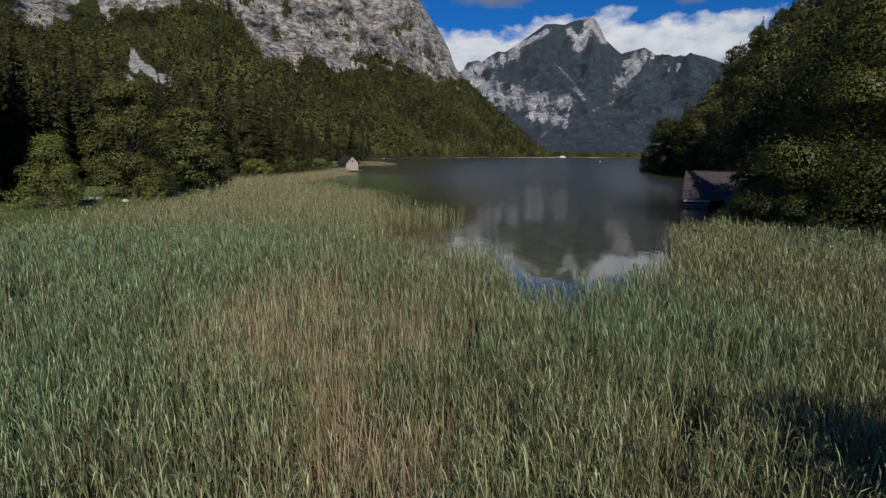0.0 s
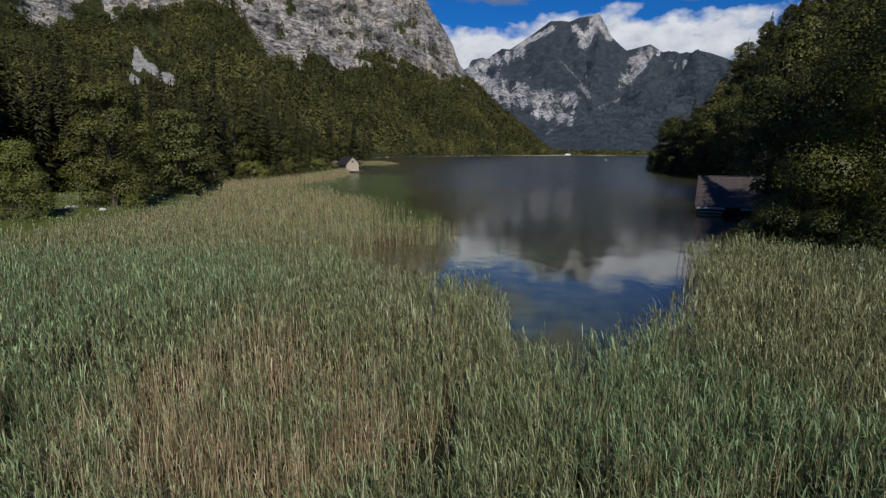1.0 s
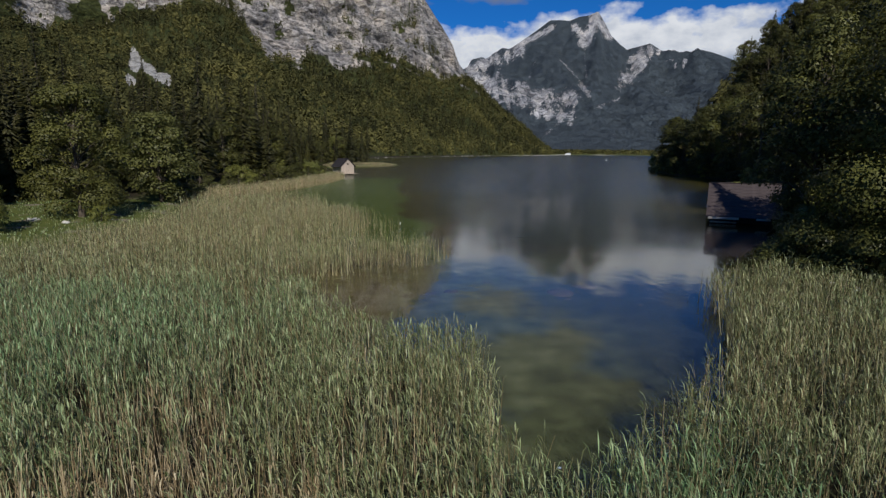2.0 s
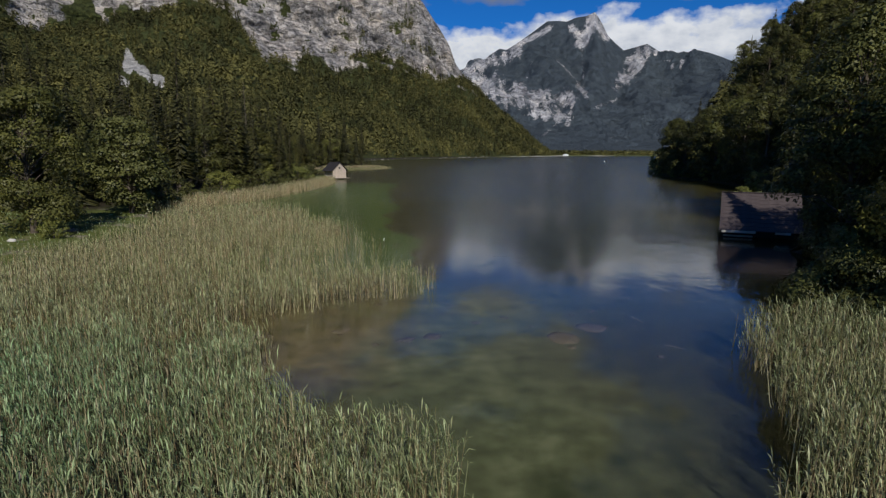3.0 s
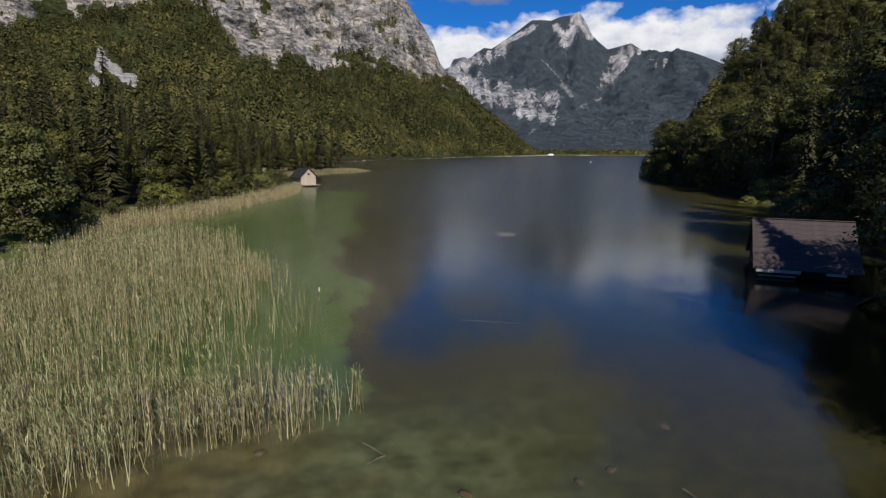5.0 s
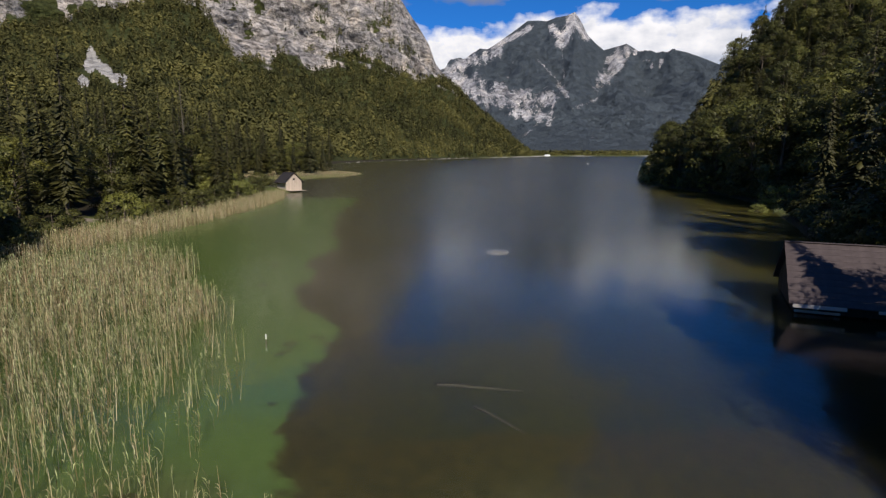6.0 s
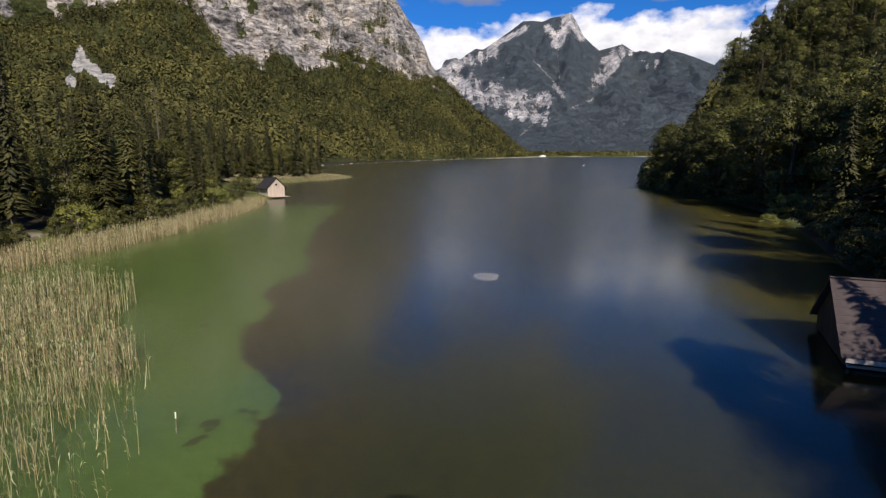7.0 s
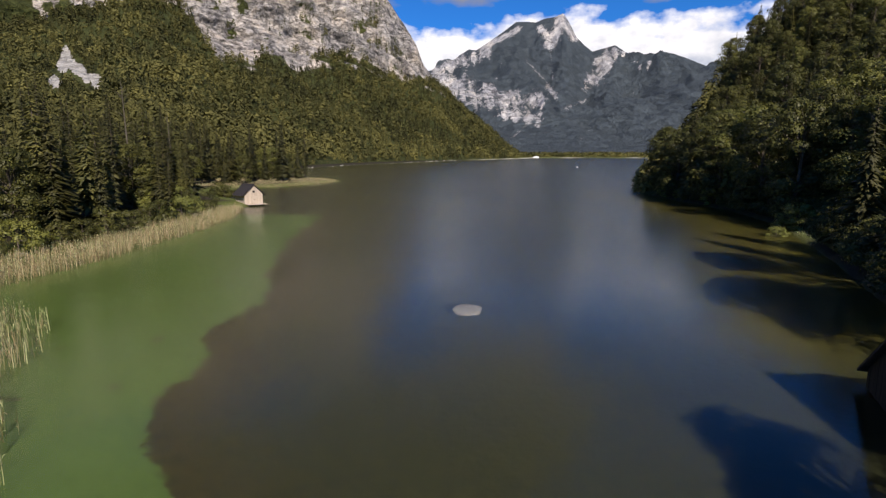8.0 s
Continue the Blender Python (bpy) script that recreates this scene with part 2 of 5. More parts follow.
def rock_material(name, lo, hi, green_a, green_b, scale, ragged=1.5, stretch=(0.5, 0.5, 1.5), turn=(0.35, 0.75, 0.0)):
    """Limestone with streaks, cracks and stains, and woodland cover where the cover attribute is high."""
    m, N, out = material(name)
    at = place(N)
    mp = N("ShaderNodeMapping", i_Vector=at, i_Rotation=turn, i_Scale=stretch)
    big = grain(N, at, 0.6 * scale, 5.0)
    streak = N("ShaderNodeTexNoise", 0, i_Vector=mp, i_Scale=3.0 * scale, i_Detail=8.0, i_Roughness=0.62, i_Distortion=0.9)
    wavy = N("ShaderNodeMapping", i_Vector=at, i_Rotation=(0.15, 0.62, 0.2), i_Scale=(0.42, 0.5, 1.25))
    swirl = N("ShaderNodeTexNoise", 0, i_Vector=wavy, i_Scale=1.7 * scale, i_Detail=7.0, i_Roughness=0.62, i_Distortion=1.1)
    joints = N("ShaderNodeMapping", i_Vector=at, i_Rotation=(-0.1, -0.35, 0.5), i_Scale=(1.3, 1.0, 0.34))
    split = N("ShaderNodeTexNoise", 0, i_Vector=joints, i_Scale=4.6 * scale, i_Detail=5.0, i_Roughness=0.6, i_Distortion=0.6)
    crack = calc(N, "MINIMUM", calc(N, "ABSOLUTE", calc(N, "SUBTRACT", swirl, 0.5)), calc(N, "ADD", 0.006, calc(N, "ABSOLUTE", calc(N, "SUBTRACT", split, 0.47))))
    fine = grain(N, at, 11.0 * scale, 6.0, 0.6)
    fac = calc(N, "ADD", calc(N, "MULTIPLY", big, 0.35), calc(N, "ADD", calc(N, "MULTIPLY", streak, 0.4), calc(N, "MULTIPLY", fine, 0.25)))
    rock = ramp(m.node_tree, fac, [(0.39, lo), (0.50, tuple(0.45 * p + 0.55 * q for p, q in zip(lo, hi))), (0.59, hi)])
    dark = N("ShaderNodeMapRange", 0, clamp=True, i_0=crack, i_1=0.0, i_2=0.024, i_3=0.28, i_4=1.0)
    rock = mix(N, 1.0, rock, N("ShaderNodeCombineXYZ", i_0=dark, i_1=dark, i_2=dark), "MULTIPLY")
    warm = ramp(m.node_tree, big, [(0.45, (1.0, 1.0, 1.0)), (0.7, (1.02, 0.95, 0.86))])
    rock = mix(N, 1.0, rock, warm, "MULTIPLY")
    stain = N("ShaderNodeTexNoise", 0, i_Vector=N("ShaderNodeMapping", i_Vector=at, i_Rotation=(0.0, 0.30, 0.0), i_Scale=(1.6, 1.6, 0.55)), i_Scale=1.1 * scale, i_Detail=6.0, i_Roughness=0.6)
    rock = mix(N, 1.0, rock, ramp(m.node_tree, stain, [(0.36, (0.52, 0.52, 0.54)), (0.50, (1.05, 1.05, 1.04)), (0.66, (1.28, 1.24, 1.18))]), "MULTIPLY")
    rock = mix(N, attribute(N, "scree"), rock, ramp(m.node_tree, fine, [(0.35, (0.34, 0.33, 0.31)), (0.65, (0.60, 0.585, 0.55))]))
    wood_v = calc(N, "ADD", calc(N, "MULTIPLY", fine, 0.6), calc(N, "MULTIPLY", streak, 0.4))
    green = ramp(m.node_tree, wood_v, [(0.35, green_a), (0.68, green_b)])
    cover = attribute(N, "cover")
    cf = N("ShaderNodeMapRange", 0, clamp=True, i_0=calc(N, "ADD", cover, calc(N, "MULTIPLY", calc(N, "SUBTRACT", calc(N, "ADD", calc(N, "MULTIPLY", big, 0.3), calc(N, "ADD", calc(N, "MULTIPLY", streak, 0.4), calc(N, "MULTIPLY", fine, 0.3))), 0.5), ragged)), i_1=0.44, i_2=0.56, i_3=0.0, i_4=1.0)
    h = calc(N, "ADD", streak, calc(N, "MULTIPLY", dark, 0.5))
    return finish(m, N, out, mix(N, cf, rock, green), 0.9, h, 0.9, 2.0 / scale / 10, 0.15)


def woods_material():
    m, N, out = material("distant_woods")
    at = place(N)
    spot = N("ShaderNodeMapRange", 0, i_0=grain(N, at, 0.014, 4.0), i_1=0.32, i_2=0.68, i_3=-0.28, i_4=0.26)
    fine = calc(N, "MULTIPLY", calc(N, "SUBTRACT", grain(N, at, 0.9, 4.0, 0.7), 0.5), 0.5)
    fac = calc(N, "ADD", attribute(N, "tint"), calc(N, "ADD", spot, fine))
    col = ramp(m.node_tree, fac, [(0.05, (0.024, 0.026, 0.009)), (0.45, (0.084, 0.082, 0.026)), (1.0, (0.190, 0.172, 0.052))])
    return finish(m, N, out, col, 0.8, grain(N, at, 1.6, 4.0, 0.7), 0.6, 0.4, 0.15)


M_REED = reed_material()
M_WATER = water_material()
M_GROUND = ground_material()
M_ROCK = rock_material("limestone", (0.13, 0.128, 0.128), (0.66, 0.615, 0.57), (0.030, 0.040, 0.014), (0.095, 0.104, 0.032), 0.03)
# the peak's woodland greens carry the blue haze of distance in their colour
M_PEAK = rock_material("hazy_limestone", (0.26, 0.26, 0.275), (0.88, 0.87, 0.86), (0.050, 0.064, 0.074), (0.092, 0.114, 0.128), 0.012, 6.0, (1.5, 1.5, 0.40), (0.1, 0.15, 0.0))
M_SPRUCE = leafy("spruce_needles", (0.016, 0.019, 0.006), (0.074, 0.071, 0.019), 0.06, 0.6)
M_BROAD = leafy("broad_leaves", (0.022, 0.029, 0.008), (0.195, 0.202, 0.058), 0.12, 0.45)
M_BEECH = leafy("beech_leaves", (0.019, 0.023, 0.006), (0.130, 0.132, 0.036), 0.08, 0.5)
M_MAPLE = leafy("maple_leaves", (0.050, 0.060, 0.015), (0.185, 0.185, 0.048), 0.10, 0.5)
M_ALDER = leafy("alder_leaves", (0.050, 0.058, 0.017), (0.175, 0.178, 0.054), 0.12, 0.5)
M_LIGHT = leafy("light_leaves", (0.095, 0.112, 0.028), (0.230, 0.240, 0.066), 0.15, 0.5)
M_LARCH = leafy("larch_needles", (0.040, 0.046, 0.013), (0.135, 0.130, 0.036), 0.10, 0.6)
M_WOODS = woods_material()
M_BARK = plain("bark", (0.05, 0.04, 0.03), (0.16, 0.13, 0.10), 3.0, 0.9, 0.6)
M_PALEBARK = plain("weathered_trunk", (0.075, 0.065, 0.045), (0.15, 0.13, 0.10), 3.0, 0.9, 0.5)
M_SUNKEN = plain("sunken_wood", (0.022, 0.020, 0.010), (0.044, 0.039, 0.023), 3.0, 0.9, 0.5)
M_BOARD = wood("weathered_boards", (0.36, 0.29, 0.225), (0.66, 0.57, 0.47), "Z")
M_DARKBOARD = wood("dark_boards", (0.018, 0.014, 0.011), (0.060, 0.046, 0.036), "Z")
M_PALEBOARD = wood("bleached_boards", (0.35, 0.32, 0.28), (0.62, 0.58, 0.52), "X")
M_ROOF = plain("bitumen_roof", (0.054, 0.042, 0.042), (0.100, 0.080, 0.078), 1.6, 0.8, 0.35)
M_SHINGLE = plain("dark_shingles", (0.018, 0.016, 0.017), (0.048, 0.043, 0.043), 2.5, 0.8, 0.4)
M_STONE = plain("lake_stone", (0.038, 0.028, 0.013), (0.078, 0.056, 0.030), 2.0, 0.8, 0.5)
M_PALESTONE = plain("pale_stone", (0.11, 0.10, 0.080), (0.19, 0.17, 0.14), 1.5, 0.8, 0.5)
M_WHITESTONE = plain("white_stone", (0.45, 0.43, 0.39), (0.70, 0.68, 0.63), 3.0, 0.8, 0.4)
M_SHOREROCK = plain("shore_rock", (0.20, 0.19, 0.165), (0.38, 0.36, 0.32), 1.5, 0.85, 0.5)
M_GLASS = plain("dark_window_glass", (0.02, 0.022, 0.025), (0.04, 0.042, 0.045), 1.0, 0.1, 0.0, 0.5)
M_WHITE = plain("white_paint", (0.70, 0.70, 0.68), (0.84, 0.84, 0.82), 2.0, 0.5, 0.1)


# ---- shape of the land ----
HUB = np.array((5.0, 20.0))            # bearings of the mountains are told from here

LAKE = [(-30, 20), (-28.5, 42), (-29, 60), (-30.5, 76), (-35, 88), (-38, 105), (-33, 130), (-31, 160), (-31, 182), (-27, 187), (-25, 192), (-33, 200), (-48, 225),
        (-52, 252), (-40, 258), (-31, 271), (-25, 290), (-21, 309), (-30, 321), (-47, 333), (-68, 335), (-66, 352), (-58, 368), (-49, 400), (-60, 412), (-86, 420), (-80, 480), (-60, 600), (72, 960), (203, 1200), (300, 1400), (560, 1420),
        (520, 1200), (320, 700), (160, 330), (112, 250), (81, 220), (80, 172), (74, 144), (60, 114), (49, 92), (45, 74), (34.5, 58), (29.3, 46.5), (34, 32),
        (44, 12), (40, -18), (-34, -18)]
MARL_EDGE = [(-30, 2.0), (49, 1.8), (54, 1.0), (59.5, -0.3), (64, 1.0), (68, 1.2), (73, -1.5), (77, -3.6), (83, -3.2), (89, -5.2), (97, -3.6), (105, -4.2), (116, -6.6), (140, -8.5),
             (158, -7.6), (168, -9.5), (174, -22)]
REED_NEAR = [(-36, -12), (-28, 31), (-22, 34), (-9, 35.2), (-6.2, 35.2), (-4.3, 33.6), (-3.6, 31.2), (-2.8, 28.8), (-1.0, 26.9), (0.4, 26.6), (3.1, 25.2), (3.4, 20.6), (3.6, 18.2), (4.7, 16.6), (6.2, 17.6),
             (8.1, 20.4), (10.3, 22.6), (13.3, 28.0), (14.6, 32.0), (15.0, 34.8), (18.5, 38.0), (21.5, 38.0), (26.0, 35.5), (33, 33), (40, 12), (38, -14), (-36, -14)]
REED_ARM = [(-27.5, 33.5), (-22, 33.8), (-10.5, 35.2), (-7.8, 37.8), (-5.3, 40.2), (-2.8, 42.0), (-0.6, 43.8), (1.6, 45.1), (2.5, 46.6), (0.8, 48.6), (-1.2, 50.5), (-0.8, 55.0), (-1.8, 60.0), (-4.4, 64.5), (-8.5, 72), (-11.5, 78), (-16.2, 88),
            (-21, 93), (-28, 92), (-31, 84), (-29, 74), (-27.8, 60)]
REED_SHORE = [(-39, 88), (-31.8, 90), (-29.2, 101), (-26.4, 117), (-24.6, 140), (-24.4, 161), (-27.5, 178), (-31, 183), (-34, 160), (-35, 130), (-39, 106)]

def signed(poly, x, y):
    """Distance to a polygon's edge: positive inside."""
    x, y = np.asarray(x, float), np.asarray(y, float)
    best = np.full(x.shape, 1e18)
    inside = np.zeros(x.shape, bool)
    for (ax, ay), (bx, by) in zip(poly, poly[1:] + poly[:1]):
        dx, dy = bx - ax, by - ay
        u = np.clip(((x - ax) * dx + (y - ay) * dy) / (dx * dx + dy * dy), 0, 1)
        best = np.minimum(best, (x - ax - u * dx) ** 2 + (y - ay - u * dy) ** 2)
        if ay != by:
            hit = ((ay > y) != (by > y)) & (x < (bx - ax) * (y - ay) / (by - ay) + ax)
            inside ^= hit
    return np.where(inside, 1, -1) * np.sqrt(best)


def wave(x, y, scale, seed=0, octaves=4, gain=0.5):
    """Smooth value noise, about -1 to 1, summed over octaves."""
    x, y = np.asarray(x, float), np.asarray(y, float)
    total, amp, norm = np.zeros(x.shape), 1.0, 0.0
    for o in range(octaves):
        fx, fy = x / scale + 17.3 * o + seed * 5.7, y / scale - 9.1 * o + seed * 3.3
        ix, iy = np.floor(fx), np.floor(fy)
        tx, ty = fx - ix, fy - iy
        tx, ty = tx * tx * (3 - 2 * tx), ty * ty * (3 - 2 * ty)

        def corner(i, j):
            v = np.sin(i * 127.1 + j * 311.7 + seed * 74.7 + o * 19.19) * 43758.5453
            return (v - np.floor(v)) * 2 - 1
        a = corner(ix, iy) * (1 - tx) + corner(ix + 1, iy) * tx
        b = corner(ix, iy + 1) * (1 - tx) + corner(ix + 1, iy + 1) * tx
        total += amp * (a * (1 - ty) + b * ty)
        norm += amp
        amp, scale = amp * gain, scale / 2.03
    return total / norm


def ease(v, a, b):
    u = np.clip((np.asarray(v, float) - a) / (b - a), 0, 1)
    return u * u * (3 - 2 * u)


def line(table, v):
    return np.interp(v, [p[0] for p in table], [p[1] for p in table])


def polar(x, y):
    dx, dy = x - HUB[0], y - HUB[1]
    return np.degrees(np.arctan2(dx, dy)), np.hypot(dx, dy)


# bearing in degrees: distance of the foot, of the crag's foot, of the rim; how high crag's foot and rim stand over the horizon
L_FOOT = [(-100, 90), (-60, 75), (-45, 70), (-30, 95), (-22, 150), (-14, 300), (-9, 560), (-2, 760), (4, 950), (9, 1200), (11, 1420)]
L_CRAG = [(-100, 700), (-45, 800), (-30, 1000), (-15, 1050), (-5, 1150), (4, 1300), (9, 1380), (11, 1460)]
L_RIM = [(-100, 900), (-45, 1050), (-30, 1250), (-15, 1300), (-5, 1400), (4, 1500), (9, 1480), (11, 1500)]
L_CRAG_UP = [(-100, 12), (-50, 9.8), (-36, 9.6), (-31.5, 10.0), (-27.5, 11.2), (-24, 12.2), (-21, 12.4), (-18.5, 11.0), (-16, 9.2), (-12.5, 9.2), (-10, 8.3), (-7.5, 8.9), (-4.5, 8.3), (-1.2, 7.3), (1, 6.8), (3, 6.3), (4.5, 4.9), (5.6, 4.0), (7.3, 2.7), (9.0, 1.1), (10.4, 0.0), (11, -0.2)]
# how high the closed woods climb under the crags, and open green ledges above them
WOOD_TOP = [(-100, 12), (-36.7, 10.9), (-34, 10.5), (-32.2, 10.6), (-31.2, 12.0), (-30.2, 12.5), (-29.4, 10.7), (-28.9, 10.8), (-28.0, 11.8), (-24.6, 12.6), (-21, 12.8), (-18.8, 11.6), (-18.0, 9.8), (-16.8, 8.5), (-13.9, 8.5), (-13.0, 9.9), (-12.0, 9.0), (-10.5, 7.9),
            (-9, 8.7), (-7.8, 9.2), (-4.5, 8.4), (-1.2, 7.4), (1, 6.9), (3, 6.4), (4.5, 5.4), (5.6, 4.8), (11, 3)]
L_RIM_UP = [(-100, 23), (-50, 22), (-35, 21), (-20, 21.5), (-15, 20.4), (-8, 18.3), (-4, 16.0), (-1.8, 14.0), (-0.4, 12.0), (0.7, 10.3), (1.3, 8.7), (2.4, 7.3), (3.7, 6.1), (5.6, 4.2), (7.3, 2.8), (9.0, 1.2), (10.4, 0.1), (11, -0.1)]
R_FOOT = [(18, 215), (20.6, 218), (26, 172), (29.5, 150), (31, 105), (33, 80), (38, 62), (50, 46), (70, 52), (110, 70), (150, 120)]
R_RIM = [(18, 260), (20.6, 290), (25, 330), (29, 380), (34, 400), (50, 330), (80, 300), (150, 380)]
R_RIM_UP = [(18, -2.5), (20.3, -1.0), (21, 0.4), (22.5, 1.6), (24, 3.4), (25.5, 6.2), (27, 8.2), (29, 10.0), (32, 12.0), (36, 14.5), (45, 20), (60, 23), (90, 22), (130, 14), (150, 6)]
F_RIM_UP = [(-3, 6.2), (1.2, 7.6), (3.2, 8.3), (4.3, 8.9), (5.5, 9.7), (6.2, 9.6), (7.2, 10.2), (8.6, 11.1), (9.9, 12.0), (10.8, 12.0), (11.7, 11.9), (12.5, 12.2), (13.4, 12.3), (14.2, 12.6), (14.8, 11.7), (15.4, 10.6), (16.2, 9.8), (16.9, 9.25), (18.0, 9.5), (18.9, 9.7), (20.1, 8.9),
            (21.6, 8.45), (22.9, 9.0), (24.0, 8.7), (25, 8.3), (27, 7.4), (30, 6.8), (38, 5.5), (50, 3)]


def left_height(x, y):
    """The wooded flank and the crags over the left shore."""
    az, r = polar(x, y)
    foot, crag, rim = line(L_FOOT, az), line(L_CRAG, az), line(L_RIM, az)
    cu, ru = line(L_CRAG_UP, az), line(L_RIM_UP, az)
    u = np.clip((r - foot) / (crag - foot), 0, 1)
    v = np.clip((r - crag) / (rim - crag), 0, 1)
    el = cu * (0.80 * u + 0.20 * u ** 2) + (ru - cu) * (0.30 * v + 0.70 * ease(v, 0.05, 0.75))
    h = r * np.tan(np.radians(el))
    rough = ease(u, 0.05, 0.6)
    h += rough * (wave(x, y, 160, 3, 4) * 14) * ease(ru, 0.2, 5)
    steps = np.abs(wave(x, y, 120, 5, 5, 0.55))
    h += ease(v, 0.02, 0.3) * (1 - ease(v, 0.85, 1.0)) * (steps * 85 - 25) * ease(ru - cu, 0.2, 4)
    back = np.maximum(r - rim, 0)
    return h - 0.1 * back - 3 * (1 - ease(u, 0, 0.02))


def right_height(x, y):
    az, r = polar(x, y)
    foot, rim, ru = line(R_FOOT, az), line(R_RIM, az), line(R_RIM_UP, az)
    u = np.clip((r - foot) / (rim - foot), 0, 1)
    h = r * np.tan(np.radians(ru * (0.75 * u + 0.25 * u * u)))
    h += ease(u, 0.03, 0.4) * wave(x, y, 60, 8, 3) * 5
    return h + 0.9 * ease(u, 0.0, 0.05) * ease(ru, -0.2, 0.4) - 2 * (1 - ease(u, 0, 0.01)) - 0.15 * np.maximum(r - rim, 0)


def far_height(x, y):
    """The great peak at the valley's end."""
    az, r = polar(x, y)
    ru = line(F_RIM_UP, az)
    u = np.clip((r - 1750) / (4250 - 1750), 0, 1)
    el = ru * (0.22 * u + 0.78 * u ** 1.7)
    h = r * np.tan(np.radians(el))
    ridges = 1 - np.abs(wave(x * 1.0, y * 0.45, 520, 11, 5, 0.52)) * 2
    h += ease(u, 0.08, 0.4) * (1 - ease(u, 0.86, 1.0)) * ridges * 140
    h += (1 - ease(u, 0.9, 1.0)) * ease(u, 0.05, 0.3) * wave(x, y, 150, 12, 5, 0.6) * 40
    return h - 0.25 * np.maximum(r - 4250, 0)


def ground_height(x, y):
    d = signed(LAKE, x, y)
    bed = -0.25 - 0.9 * ease(d, 0, 7) - 5.0 * ease(d, 16, 70)
    edge = np.interp(y, [p[0] for p in MARL_EDGE], [p[1] for p in MARL_EDGE])
    shelf = ease(edge + wave(x, y, 6, 21, 3) * 1.5 - x, -4.0, 2.0) * (1 - ease(y, 168, 180))
    bed = np.where(bed < -1.15, bed * (1 - shelf) + -1.15 * shelf, bed)
    bed = np.where((y < 50) & (y > 10), np.maximum(bed, -1.1 - 0.02 * np.maximum(y - 30, 0)), bed)
    low_meadow = ease(-x, 20, 26) * (1 - ease(y, 92, 104))
    bank = 0.35 + 0.9 * ease(-d, 0, 9) * (1 - 0.8 * low_meadow) + 0.012 * np.clip(-d - 9 - 25 * low_meadow, 0, 300)
    mat = ease(signed(REED_NEAR, x, y), 1.0, 2.5)
    bed = bed * (1 - mat) + 0.16 * mat
    low = ease(-d, -0.4, 1.2)
    return bed * (1 - low) + bank * low + 0.10 * wave(x, y, 5, 22, 3)


def grid_mesh(name, xs, ys, zs, mat, attrs=None, smooth=True, wrap=False):
    """A sheet of quads over a grid of places, with values kept per corner point."""
    n, k = xs.shape
    co = np.stack([xs, ys, zs], -1).reshape(-1, 3).astype(np.float32)
    i, j = np.meshgrid(np.arange(n - 1), np.arange(k if wrap else k - 1), indexing="ij")
    j2 = (j + 1) % k
    quads = np.stack([i * k + j, i * k + j2, (i + 1) * k + j2, (i + 1) * k + j], -1).reshape(-1, 4)
    return raw_mesh(name, co, quads.reshape(-1), 4, mat, attrs, smooth)


def raw_mesh(name, co, loops, size, mat, attrs=None, smooth=False, soft=None):
    """A mesh of faces of one size. soft: normals of a leafy mass, so that it takes the light as a whole; faces are turned to agree."""
    if soft is not None:
        f = np.array(loops).reshape(-1, size)
        flat = np.cross(co[f[:, 1]] - co[f[:, 0]], co[f[:, 2]] - co[f[:, 0]])
        wrong = (flat * soft[f[:, 0]]).sum(1) < 0
        f[wrong] = f[wrong][:, ::-1]
        loops = f.ravel()
    me = bpy.data.meshes.new(name)
    me.vertices.add(len(co))
    me.vertices.foreach_set("co", np.ascontiguousarray(co, np.float32).ravel())
    me.loops.add(len(loops))
    me.loops.foreach_set("vertex_index", np.ascontiguousarray(loops, np.int32))
    count = len(loops) // size
    me.polygons.add(count)
    me.polygons.foreach_set("loop_start", np.arange(0, len(loops), size, dtype=np.int32))
    me.polygons.foreach_set("use_smooth", np.full(count, smooth))
    for key, values in (attrs or {}).items():
        a = me.attributes.new(key, "FLOAT", "POINT")
        a.data.foreach_set("value", np.ascontiguousarray(values, np.float32).ravel())
    me.materials.append(mat)
    me.update(calc_edges=True)
    me.validate()
    if soft is not None:
        me.normals_split_custom_set_from_vertices(np.ascontiguousarray(soft, np.float32))
    return me


def ring_places(az, r):
    a, rr = np.meshgrid(np.radians(az), r)
    return HUB[0] + rr * np.sin(a), HUB[1] + rr * np.cos(a)


# ---- the ground: one sheet, lake bed and banks and valley floor ----
fine_az = np.arange(-52, 62, 0.5)
az = np.concatenate([fine_az, np.arange(62, 308, 4.0)])
r = np.concatenate([[0.05], np.geomspace(1.5, 260, 250), np.geomspace(265, 4900, 70)])
gx, gy = ring_places(az, r)
gz = ground_height(gx, gy)
lake_d = signed(LAKE, gx, gy)
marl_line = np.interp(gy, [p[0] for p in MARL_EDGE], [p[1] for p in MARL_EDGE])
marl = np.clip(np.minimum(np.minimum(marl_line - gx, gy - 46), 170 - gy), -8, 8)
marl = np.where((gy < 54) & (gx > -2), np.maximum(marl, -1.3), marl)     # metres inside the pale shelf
silt = (1 - ease(gy + wave(gx, gy, 6, 32, 3) * 3, 42, 54)) * (1 - ease(gx + wave(gx, gy, 6, 33, 3) * 2.5, 3.0, 14.0) * 0.88)
turf = ease(-lake_d, -0.3, 0.8)
weed = (1 - ease(lake_d + wave(gx, gy, 12, 34, 3) * 5, 10, 24)) * ease(gx, 14, 30) * ease(gy, 76, 88)
